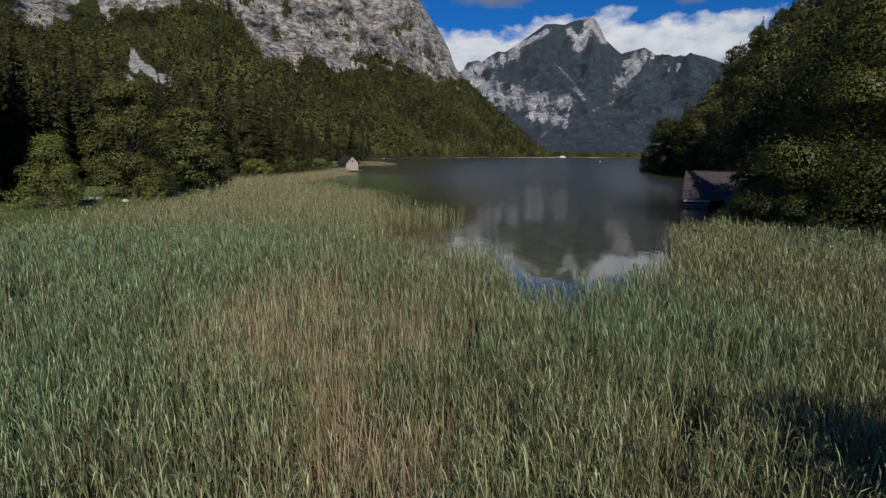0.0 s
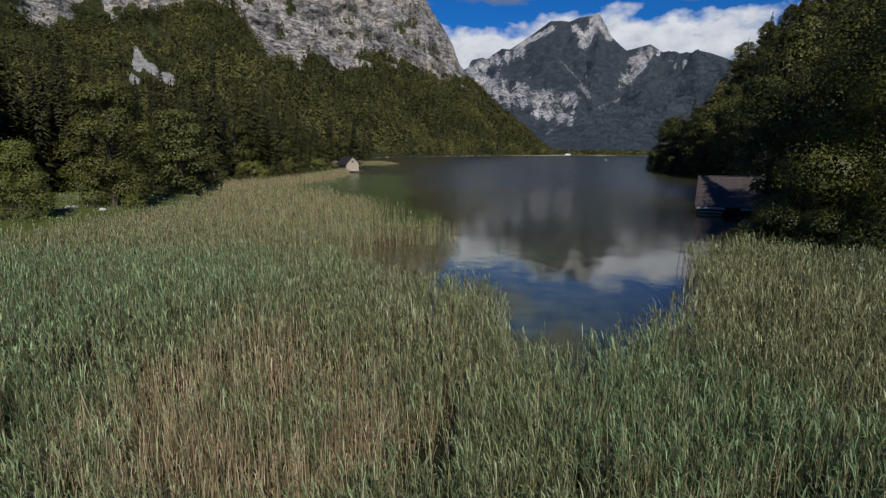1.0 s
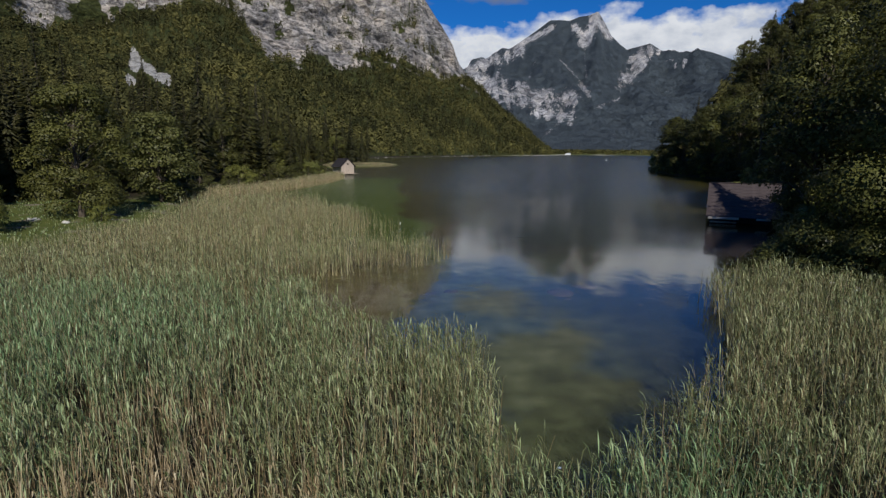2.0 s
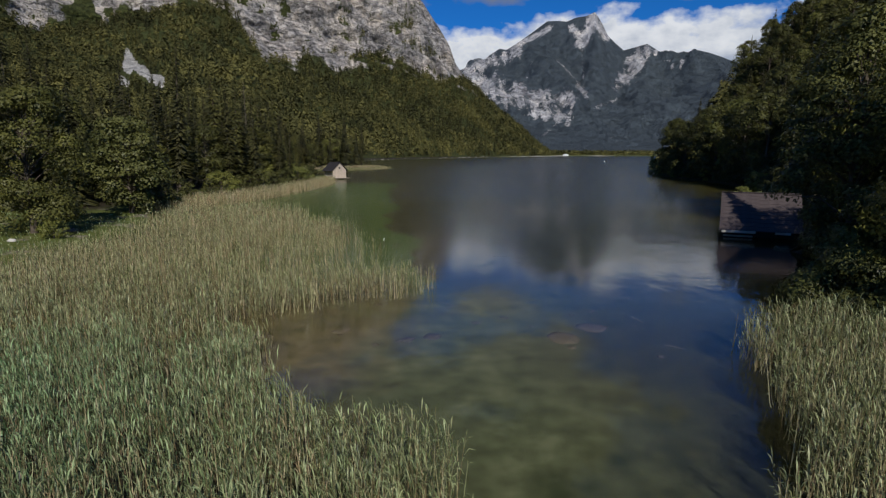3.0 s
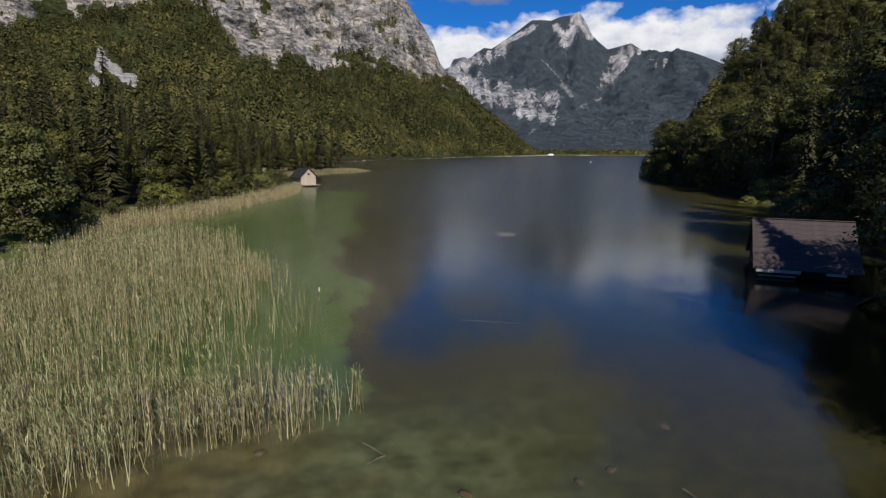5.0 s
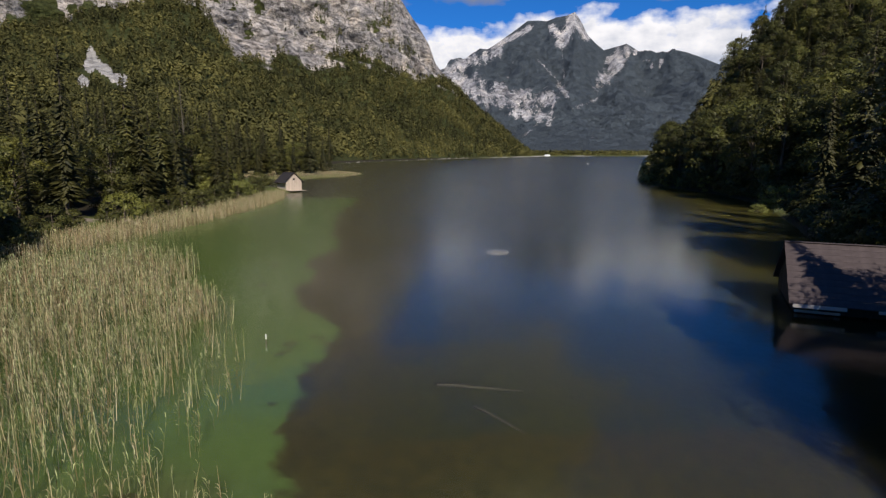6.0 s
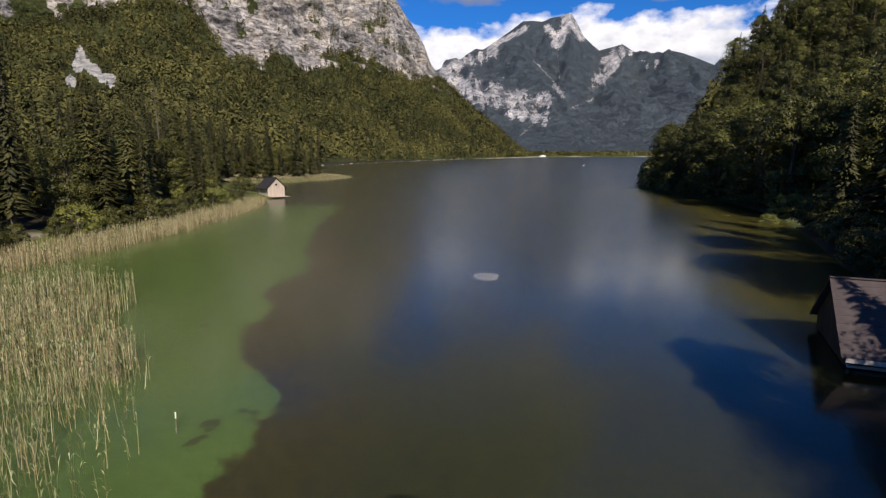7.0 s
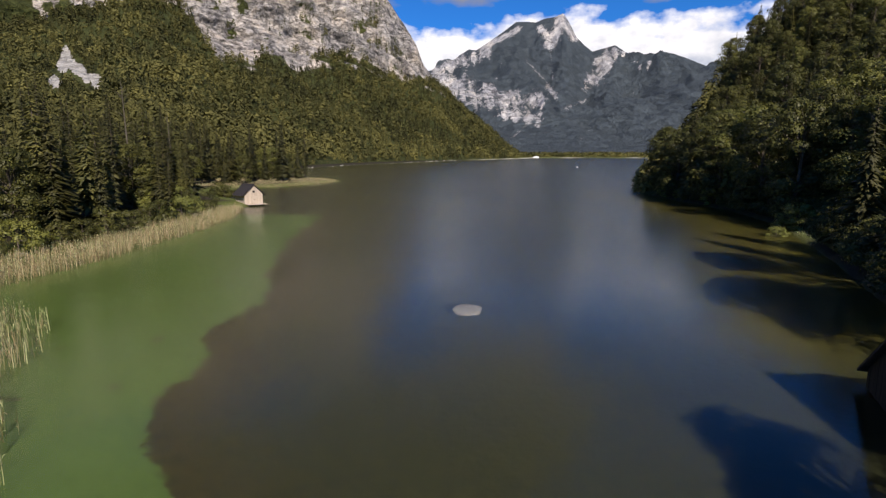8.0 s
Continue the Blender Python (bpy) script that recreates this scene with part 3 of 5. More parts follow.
# darkens the ground under bank trees, where their shade is put into the colour
litter_shade = np.maximum(ease(gx, 24, 34) * ease(gy, 40, 46), ease(-lake_d, 5, 9) * ease(-gx, 20, 30) * ease(gy, 84, 92)) * (1 - np.exp(-((gx - 69) / 7) ** 2 - ((gy - 132) / 6) ** 2)) * ease(-lake_d, -0.5, 0.5) * (1 - ease(gy, 1000, 1100))
litter_shade = np.maximum(litter_shade, ease(gy, 420, 450) * (1 - ease(gy, 1000, 1100)) * (1 - ease(gx, 250, 300)) * ease(-lake_d, -0.5, 0.5))
litter_shade = np.maximum(litter_shade, 0.8 * ease(signed(REED_NEAR, gx, gy), 0.6, 2.0))
gravel = ease(gy, 1000, 1150) * (1 - ease(np.abs(lake_d), 4, 9))
ground = new("ground", grid_mesh("ground", gx, gy, gz, M_GROUND, {"marl": marl, "silt": silt, "turf": turf, "weed": weed, "gravel": gravel, "litter_shade": litter_shade}, wrap=True))
tagged(ground, "lake bed, grassy banks and valley floor in one sheet", "ground", kind="structure")

# ---- the lake ----
wr = np.concatenate([[0.05], np.geomspace(2, 1500, 60)])
wx, wy = ring_places(np.arange(-180, 180, 6.0), wr)
water = new("water", grid_mesh("water", wx, wy, np.zeros_like(wx), M_WATER, wrap=True))
tagged(water, "calm clear mountain lake with faint ripples", "lake", kind="structure")
water.visible_shadow = False


# ---- mountains ----
def left_cover(x, y):
    """How well woods cover the left flank: 1 wooded, 0 bare rock."""
    az, r = polar(x, y)
    el = np.degrees(np.arctan2(left_height(x, y), r))
    over = el + 0.6 - line(WOOD_TOP, az)
    c = 0.95 - 0.93 * ease(over + 1.3 * wave(x, y, 55, 41, 4, 0.6), -0.6, 1.2)
    ledges = ease(wave(az * 1.0 + el * 0.55, el * 1.7 - az * 0.35, 1.5, 42, 5, 0.6), 0.0, 0.38) * ease(over, 0.2, 0.8)
    c += (0.50 + 0.25 * np.exp(-((az + 20) / 7.0) ** 2)) * ledges
    c += 0.55 * np.exp(-((az + 19.5) / 3.5) ** 2 - ((over - 0.6) / 1.5) ** 2) + 0.30 * ease(el, 13.0, 15.5) * ease(az, -5, -1)
    # bare scars of pale scree
    scar = np.zeros_like(c)
    for a0, e0, a1, e1, w0, w1 in ((-28.0, 8.8, -28.0, 7.5, 0.12, 0.26), (-27.6, 7.9, -25.8, 6.7, 0.26, 0.42), (-28.6, 6.7, -28.3, 6.4, 0.22, 0.2)):
        t = np.clip(((az - a0) * (a1 - a0) + (el - e0) * (e1 - e0)) / ((a1 - a0) ** 2 + (e1 - e0) ** 2), 0, 1)
        d = np.hypot(az - a0 - t * (a1 - a0), el - e0 - t * (e1 - e0)) + 0.55 * wave(az, el, 0.8, 45, 4, 0.6)
        w = w0 + (w1 - w0) * t
        scar = np.maximum(scar, 1 - ease(d - w, -0.10, 0.12))
    return np.clip(c - 1.1 * scar, 0, 1), scar


az = np.concatenate([np.arange(-100, -42, 1.5), np.arange(-42, 11.01, 0.16)])
u = np.concatenate([np.linspace(0, 1, 110), 1 + np.linspace(0.004, 1, 110), [2.3, 3.0]])
A, U = np.meshgrid(az, u)
R = np.where(U <= 1, line(L_FOOT, A) + (line(L_CRAG, A) - line(L_FOOT, A)) * np.minimum(U, 1),
             line(L_CRAG, A) + (line(L_RIM, A) - line(L_CRAG, A)) * (U - 1))
mx, my = HUB[0] + R * np.sin(np.radians(A)), HUB[1] + R * np.cos(np.radians(A))
mz = left_height(mx, my)
# crags jut and recede along their face
jut = ease(U, 1.02, 1.2) * (1 - ease(U, 1.9, 2.0)) * (wave(mx + mz * 0.6, mz * 1.6 + my * 0.3, 55, 46, 5, 0.58) * 40)
mx, my = mx - jut * np.sin(np.radians(A)), my - jut * np.cos(np.radians(A))
cov, scree = left_cover(mx, my)
left_mountain = new("wooded_mountain", grid_mesh("wooded_mountain", mx, my, mz, M_ROCK, {"cover": cov, "scree": scree}))
tagged(left_mountain, "steep wooded mountain flank under pale grey limestone crags", "mountain", kind="structure")

az = np.concatenate([np.arange(-4, 27, 0.11), np.arange(27, 50, 0.8)])
u = np.concatenate([np.linspace(0, 1, 190), [1.05, 1.15]])
A, U = np.meshgrid(az, u)
R = 1750 + 2500 * U
mx, my = HUB[0] + R * np.sin(np.radians(A)), HUB[1] + R * np.cos(np.radians(A))
mz = far_height(mx, my)
EL = np.degrees(np.arctan2(mz, R))


def streak_of(a0, e0, a1, e1, wide):
    """1 along a line over the face, 0 a little more than its width away, with frayed sides."""
    t = np.clip(((A - a0) * (a1 - a0) + (EL - e0) * (e1 - e0)) / ((a1 - a0) ** 2 + (e1 - e0) ** 2), 0, 1)
    d = np.hypot(A - a0 - t * (a1 - a0), EL - e0 - t * (e1 - e0)) + 0.45 * wide * wave(A, EL, 0.6, 57, 4)
    return 1 - ease(d, 0.1 * wide, 2.0 * wide)


rocky = np.zeros_like(A)
# summit block, west ridge and shoulder, the broken band of cliffs below, the right-hand face
for a0, e0, a1, e1, wide in ((13.2, 10.2, 14.1, 12.3, 0.62), (14.4, 11.6, 15.3, 10.5, 0.40), (12.2, 11.3, 13.4, 10.2, 0.40), (7.0, 9.9, 10.3, 11.5, 0.24), (3.2, 8.0, 6.9, 9.3, 0.58), (0.5, 8.4, 3.0, 7.2, 0.8),
                             (3.0, 6.6, 7.2, 5.3, 1.15), (7.2, 5.0, 12.0, 5.0, 0.95), (8.5, 3.9, 12.2, 3.6, 0.55), (16.9, 6.5, 18.7, 8.9, 0.66), (17.2, 8.3, 19.6, 8.9, 0.33)):
    rocky = np.maximum(rocky, streak_of(a0, e0, a1, e1, wide))
rocky *= 0.55 + 0.55 * ease(wave(A + EL * 0.25, EL * 0.30, 0.42, 55, 4, 0.6), -0.35, 0.30)
# scree chutes, an apron, a slanting ledge, bare spots
for a0, e0, a1, e1, wide, share in ((10.8, 8.8, 13.5, 6.0, 0.10, 0.55), (13.1, 9.6, 13.5, 6.3, 0.09, 0.55), (12.9, 6.3, 13.8, 5.4, 0.30, 0.7), (12.5, 4.8, 12.1, 2.9, 0.30, 0.75), (11.0, 2.9, 13.6, 4.0, 0.12, 0.45), (13.9, 4.1, 16.5, 5.0, 0.18, 0.5),
                                    (9.6, 1.6, 10.9, 2.8, 0.16, 0.55), (21.8, 7.6, 21.9, 8.2, 0.18, 0.8), (21.1, 7.6, 21.2, 8.1, 0.13, 0.8), (20.2, 8.3, 20.9, 8.2, 0.15, 0.6), (16.2, 1.6, 17.0, 2.5, 0.20, 0.4), (5.0, 7.3, 5.6, 8.6, 0.18, 0.6), (8.2, 7.2, 8.6, 8.4, 0.12, 0.55)):
    rocky = np.maximum(rocky, share * streak_of(a0, e0, a1, e1, wide))
cov = np.clip(1.30 - 1.28 * rocky + 0.22 * wave(mx, my, 160, 51, 5, 0.6), 0, 1.6)
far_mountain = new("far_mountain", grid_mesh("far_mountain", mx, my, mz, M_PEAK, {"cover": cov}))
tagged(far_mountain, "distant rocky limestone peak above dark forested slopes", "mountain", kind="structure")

az = np.concatenate([np.arange(18, 62, 0.6), np.arange(62, 151, 3.0)])
u = np.concatenate([np.linspace(0, 1, 60), [1.1, 1.4]])
A, U = np.meshgrid(az, u)
R = line(R_FOOT, A) + (line(R_RIM, A) - line(R_FOOT, A)) * U
mx, my = HUB[0] + R * np.sin(np.radians(A)), HUB[1] + R * np.cos(np.radians(A))
right_hill = new("wooded_hillside", grid_mesh("wooded_hillside", mx, my, right_height(mx, my), M_ROCK, {"cover": np.full(mx.shape, 0.95)}))
tagged(right_hill, "steep shaded hillside covered in dense mixed forest", "hillside", kind="structure")


# ---- small makers ----
def part(name, bm, mat, parent=None, label="", smooth=False):
    me = bpy.data.meshes.new(name)
    bm.to_mesh(me)
    bm.free()
    me.materials.append(mat)
    if smooth:
        me.shade_smooth()
    ob = new(name, me)
    if parent is not None:
        ob.parent = parent
    if label:
        ob["label"] = label
    return ob


def mesh_part(name, me, parent, label=""):
    ob = new(name, me)
    ob.parent = parent
    if label:
        ob["label"] = label
    return ob


def add_box(bm, sx, sy, sz, m, bevel=0.0):
    got = bmesh.ops.create_cube(bm, size=1.0, matrix=m @ Matrix.Diagonal((sx, sy, sz, 1)))
    if bevel:
        edges = {e for v in got["verts"] for e in v.link_edges}
        bmesh.ops.bevel(bm, geom=list(edges), offset=bevel, segments=1, affect="EDGES")


def box(sx, sy, sz, m=Matrix(), bevel=0.0):
    bm = bmesh.new()
    add_box(bm, sx, sy, sz, m, bevel)
    return bm


def rnd(a, b):
    return random.uniform(a, b)


# ---- trees ----
def tube(path, radii, sides):
    """Points and quads of a tapering tube along a path."""
    path = np.asarray(path, float)
    ang = np.arange(sides) * 2 * np.pi / sides
    co = []
    for i, p in enumerate(path):
        d = path[min(i + 1, len(path) - 1)] - path[max(i - 1, 0)]
        d = d / (np.linalg.norm(d) + 1e-9)
        a = np.cross(d, (0.3, 0.9, 0.1) if abs(d[2]) > 0.7 else (0, 0, 1))
        a /= np.linalg.norm(a) + 1e-9
        b = np.cross(d, a)
        co.append(p + radii[i] * (np.cos(ang)[:, None] * a + np.sin(ang)[:, None] * b))
    quads = [[i * sides + j, i * sides + (j + 1) % sides, (i + 1) * sides + (j + 1) % sides, (i + 1) * sides + j] for i in range(len(path) - 1) for j in range(sides)]
    return np.concatenate(co), np.array(quads)


def join_quads(pieces):
    co, qs, base = [], [], 0
    for c, q in pieces:
        co.append(c)
        qs.append(q + base)
        base += len(c)
    return np.concatenate(co), np.concatenate(qs)


def sprays(rng, centres, normals, size, corners=4, long=1.5):
    """Leaf sprays: one bent blade of three or four corners at each place."""
    n = len(centres)
    t = np.cross(normals, rng.normal(size=(n, 3)))
    t /= np.linalg.norm(t, axis=1)[:, None] + 1e-9
    b = np.cross(normals, t)
    s = (size * rng.uniform(0.6, 1.4, n))[:, None]
    dip = normals * s * rng.uniform(-0.35, 0.05, n)[:, None]
    pts = [centres - t * s * long * 0.5 + dip, centres + b * s * 0.5, centres + t * s * long * 0.5 + dip, centres - b * s * 0.5]
    if corners == 3:
        pts = [centres - t * s * 0.7 + b * s * 0.3, centres + t * s * 0.7 + b * s * 0.3 + dip, centres - b * s * 0.7]
    return np.stack(pts, 1).reshape(-1, 3), np.arange(n * corners)


def broadleaf(seed, height, radius, leaves, leaf, mat, trunk_bare=0.16, clumps=34, lean=0.0, corners=4, cone=False):
    """A broadleaved tree: trunk with limbs, and a crown of leaf sprays gathered in clumps along them."""
    rng = np.random.default_rng(seed)
    base = np.array([[0, 0, -0.4], [0.05 * height * lean, 0, height * 0.25], [0.1 * height * lean, 0.02 * height, height * 0.55], [0.1 * height * lean, 0, height * 0.88]])
    r0 = 0.017 * height + 0.05
    pieces = [tube(base, [r0 * 1.3, r0 * 0.85, r0 * 0.5, r0 * 0.12], 7)]
    centres, normals, masses = [], [], []
    clumps = int(clumps * 1.5)
    for k in range(clumps):
        z = height * rng.uniform(trunk_bare, 0.97) if k > 2 else height * 0.93
        f = (z / height - trunk_bare) / (1 - trunk_bare)
        out = radius * (math.sin(math.pi * min(0.97, 0.16 + 0.80 * f)) ** 0.7) * rng.uniform(0.45, 1.0)
        if cone:
            out = radius * (1.04 - f) ** 0.8 * rng.uniform(0.4, 1.0)
        a = rng.uniform(0, 2 * math.pi)
        c = np.array([math.cos(a) * out, math.sin(a) * out, z])
        start = np.array([np.interp(z * 0.72, base[:, 2], base[:, 0]), 0, max(0.12 * height, z * 0.72)])
        mid = (start + c) / 2 + np.array([0, 0, 0.04 * height])
        if k % 2 == 0:
            pieces.append(tube([start, mid, c], [r0 * 0.32, r0 * 0.2, r0 * 0.05], 3))
        n = int(leaves / clumps * rng.uniform(0.6, 1.4))
        d = rng.normal(size=(n, 3))
        d /= np.linalg.norm(d, axis=1)[:, None]
        d[:, 2] = np.where(d[:, 2] < -0.40, -d[:, 2] * 0.8, d[:, 2])
        size = radius * rng.uniform(0.17, 0.32) * (1.0 if clumps > 60 else 1.12)
        rr = size * np.where(rng.uniform(size=n) < 0.15, rng.uniform(1.0, 1.35, n), rng.uniform(0.78, 1.06, n))[:, None]
        centres.append(c + d * rr * np.array([1.1, 1.1, 0.92]))
        nn = d + rng.normal(size=(n, 3)) * 0.40 + np.array([0, 0, 0.25])
        normals.append(nn / np.linalg.norm(nn, axis=1)[:, None])
        whole = c / np.array([radius, radius, height]) - np.array([0, 0, 0.45])
        mm = d * 1.0 + whole * 0.4 + nn * 0.25 + np.array([0, 0, 0.10])
        masses.append(mm / np.linalg.norm(mm, axis=1)[:, None])
    co, loops = sprays(rng, np.concatenate(centres), np.concatenate(normals), leaf, corners)
    tc, tq = join_quads(pieces)
    return (raw_mesh("trunk", tc, tq.ravel(), 4, M_BARK, smooth=True),
            raw_mesh("crown", co, loops, corners, mat, smooth=True, soft=np.repeat(np.concatenate(masses), corners, 0)))


def spruce(seed, height, radius, levels, boughs, mat, bare=0.06, thin=1.0):
    """A spruce: straight trunk and whorls of drooping boughs, each a row of needle sprays."""
    rng = np.random.default_rng(seed)
    r0 = 0.011 * height + 0.05
    lobe = rng.uniform(0, 6.28)
    tc, tq = tube([(0, 0, -0.5), (0, 0, height * 0.5), (0, 0, height * 0.97)], [r0, r0 * 0.6, r0 * 0.08], 6)
    co, qs, ns, base = [], [], [], 0
    for k in range(levels):
        f = (k + rng.uniform(0, 0.8)) / levels
        z = height * (bare + (1 - bare) * f)
        reach = radius * (1 - f) ** 0.80 * rng.uniform(0.72, 1.15) + 0.12
        for b in range(max(3, int(boughs * (1 - 0.45 * f)))):
            if rng.uniform() > 0.94 * thin:
                continue
            a = rng.uniform(0, 2 * math.pi)
            out = np.array([math.cos(a), math.sin(a), 0])
            side = np.array([-math.sin(a), math.cos(a), 0])
            rb = reach * rng.uniform(0.55, 1.1) * (0.86 + 0.26 * math.sin(2 * a + lobe + 5 * f) + 0.16 * math.sin(5 * a - lobe + 17 * f))
            droop = rng.uniform(0.15, 0.45) * rb
            zz = z + rng.uniform(-0.4, 0.4) * height / levels
            wide = rb * rng.uniform(0.07, 0.13) + 0.07
            sag = wide * rng.uniform(0.5, 0.9)
            p0 = out * 0.12 * rb + np.array([0, 0, zz + 0.04 * rb])
            p1 = out * rb * 0.55 + np.array([0, 0, zz - droop * 0.25])
            pl = p1 + side * wide + out * rng.uniform(-0.1, 0.25) * rb - np.array([0, 0, sag])
            pr = p1 - side * wide + out * rng.uniform(-0.1, 0.25) * rb - np.array([0, 0, sag])
            p2 = out * rb + side * rng.uniform(-0.1, 0.1) * rb + np.array([0, 0, zz - droop])
            co += [p0, p1, pl, pr, p2]
            lift = np.array([0, 0, 0.62])
            jit = rng.normal(size=3) * 0.12
            ns += [out * 0.5 + lift + jit, out * 0.6 + lift + jit, out * 0.55 + side * 0.65 + lift * 0.3 + jit, out * 0.55 - side * 0.65 + lift * 0.3 + jit, out * 0.9 + lift * 0.3 + jit]
            qs += [[base, base + 2, base + 1], [base, base + 1, base + 3], [base + 2, base + 4, base + 1], [base + 1, base + 4, base + 3]]
            base += 5
    return raw_mesh("trunk", tc, tq.ravel(), 4, M_BARK, smooth=True), raw_mesh("crown", np.array(co), np.array(qs).ravel(), 3, mat, smooth=True, soft=np.array(ns) / np.linalg.norm(np.array(ns), axis=1)[:, None])


KINDS = {}


def tree_kind(key, name, meshes, label, category):
    KINDS[key] = (name, meshes, label, category)


tree_kind("spruce_a", "spruce_tree", spruce(1, 25, 3.6, 48, 42, M_SPRUCE), "tall dark green spruce on the wooded slope", "tree")
tree_kind("spruce_b", "spruce_tree", spruce(2, 21, 3.6, 44, 42, M_SPRUCE), "tall dark green spruce on the wooded slope", "tree")
tree_kind("spruce_c", "spruce_tree", spruce(3, 28, 3.2, 50, 36, M_SPRUCE, 0.12, 0.85), "tall slender spruce with thin lower boughs", "tree")
tree_kind("larch", "larch_tree", spruce(4, 24, 4.0, 44, 42, M_LARCH, 0.10, 0.9), "light yellow-green larch among darker spruces", "tree")
tree_kind("beech_a", "beech_tree", broadleaf(5, 17, 5.6, 13000, 0.235, M_BEECH, 0.08, 46, corners=3), "rounded green beech with dense foliage", "tree")
tree_kind("beech_b", "beech_tree", broadleaf(6, 14, 5.0, 11000, 0.225, M_BEECH, 0.06, 40, corners=3), "rounded green beech with dense foliage", "tree")
tree_kind("maple", "maple_tree", broadleaf(7, 15, 5.2, 11000, 0.23, M_MAPLE, 0.08, 40, corners=3), "sunlit yellow-green maple with dense foliage", "tree")
tree_kind("alder_a", "alder_tree", broadleaf(8, 15.5, 5.7, 30000, 0.185, M_ALDER, 0.05, 70, corners=3), "broad spreading alder beside the reed bed", "tree")
tree_kind("alder_b", "alder_tree", broadleaf(9, 12.5, 4.8, 12000, 0.25, M_ALDER, 0.05, 80, corners=3), "broad spreading alder beside the reed bed", "tree")
tree_kind("tall_alder", "alder_tree", broadleaf(17, 19.5, 4.4, 36000, 0.165, M_ALDER, 0.10, 90, corners=3), "tall slender alder on the bank near the boathouse", "tree")
tree_kind("great_ash", "ash_tree", broadleaf(16, 17.5, 8.8, 150000, 0.120, M_BROAD, 0.03, 66, corners=3), "large leafy ash leaning over the reeds on the bank", "tree")
tree_kind("big_tree", "ash_tree", broadleaf(10, 14, 7.4, 45000, 0.15, M_BROAD, 0.05, 100, corners=3), "large dark leafy ash on the shaded bank", "tree")
tree_kind("bush_a", "willow_bush", broadleaf(11, 6.2, 3.5, 26000, 0.105, M_BROAD, 0.02, 30, corners=3), "bushy green willow at the marsh edge", "bush")
tree_kind("bush_e", "willow_bush", broadleaf(15, 7.2, 3.3, 17000, 0.11, M_LIGHT, 0.03, 60, corners=3, cone=True), "sunlit light green young willow at the marsh edge", "bush")
tree_kind("bush_b", "willow_bush", broadleaf(12, 4.0, 3.4, 26000, 0.105, M_BROAD, 0.0, 28, corners=3), "low bushy green willow beside the boathouse", "bush")
tree_kind("bush_d", "shrub", broadleaf(14, 3.2, 2.3, 3200, 0.14, M_BEECH, 0.0, 20, corners=3), "dark green shrub at the foot of the woods", "bush")
tree_kind("bush_c", "shrub", broadleaf(13, 2.6, 2.2, 3200, 0.125, M_LIGHT, 0.0, 20, corners=3), "low light green shrub on the bank", "bush")


def plant(key, x, y, z, scale=1.0, turn=None, group=""):
    name, (trunk, crown), label, category = KINDS[key]
    top = new(name)
    top.empty_display_size = 0.2
    top.matrix_world = pose(x, y, z, rnd(-2, 2), rnd(-2, 2), rnd(0, 360) if turn is None else turn) @ Matrix.Diagonal((scale * rnd(0.93, 1.07), scale * rnd(0.93, 1.07), scale, 1))
    tagged(top, label, category, group)
    mesh_part("trunk", trunk, top)
    mesh_part("crown", crown, top)
    return top


def land_all(x, y):
    x, y = np.asarray(x, float), np.asarray(y, float)
    return np.maximum(ground_height(x, y), np.where(x < 0, left_height(x, y), right_height(x, y)))


def land(x, y):
    return float(land_all([x], [y])[0])


def spread(x, y, gap, most):
    """Picks places in the order given that keep their gap from those picked before."""
    kept = np.empty((0, 2))
    picked = []
    for i in range(len(x)):
        if len(picked) >= most:
            break
        if len(kept) == 0 or ((kept - (x[i], y[i])) ** 2).sum(1).min() > gap[i] ** 2:
            kept = np.vstack([kept, (x[i], y[i])])
            picked.append(i)
    return np.array(picked)


# single trees that stand out, and a few out of view
for key, x, y, s in [("alder_a", -36.0, 66.5, 0.86), ("alder_b", -37, 86, 0.95), ("alder_a", -56, 100, 1.0), ("bush_e", -37.0, 53.2, 0.95), ("bush_c", -32.5, 64.0, 0.6), 
                     ("bush_c", -38.5, 92, 0.9), ("bush_b", -41, 97, 0.9),
                     ("larch", -52, 208, 1.08), ("maple", -46, 170, 0.55), ("bush_c", -40, 176, 1.5), ("bush_c", -36, 172, 1.0), ("bush_c", -41, 165, 1.3),
                     ("great_ash", 32.8, 37.5, 1.0), ("big_tree", 38.5, 51.5, 0.95), ("big_tree", 46, 44, 1.0), ("spruce_b", 35.9, 57.3, 0.80), ("bush_b", 25.3, 42.5, 0.95), ("bush_b", 27.5, 38.5, 1.0), ("bush_a", 29.5, 45.5, 0.95), ("bush_b", 31, 36, 1.0),
                     # tall_alder, the small alder_b and the southern spruces here are added to cast shade
                     ("bush_b", 33, 55, 0.9), ("alder_b", 44, 62, 0.8), ("tall_alder", 30.4, 50.2, 0.92), ("bush_c", 66, 133, 0.7), ("bush_c", 71, 139, 0.8), ("alder_b", 9.0, 1.8, 0.46), ("spruce_a", -66, 50, 1.1), ("spruce_b", -58, 38, 1.1), ("spruce_a", -74, 58, 1.1), ("spruce_c", -61, 60, 1.0), ("spruce_b", -68, 70, 1.05), ("spruce_a", -60, 74, 1.0),
                     ("spruce_b", -55, 66, 0.9), ("spruce_a", -72, 82, 1.0), ("spruce_c", -64, 84, 1.0), ("spruce_b", -57, 90, 0.95), ("beech_b", 61, 92, 0.65)]:
    plant(key, x, y, land(x, y) - 0.1, s, group="trees by the shore")

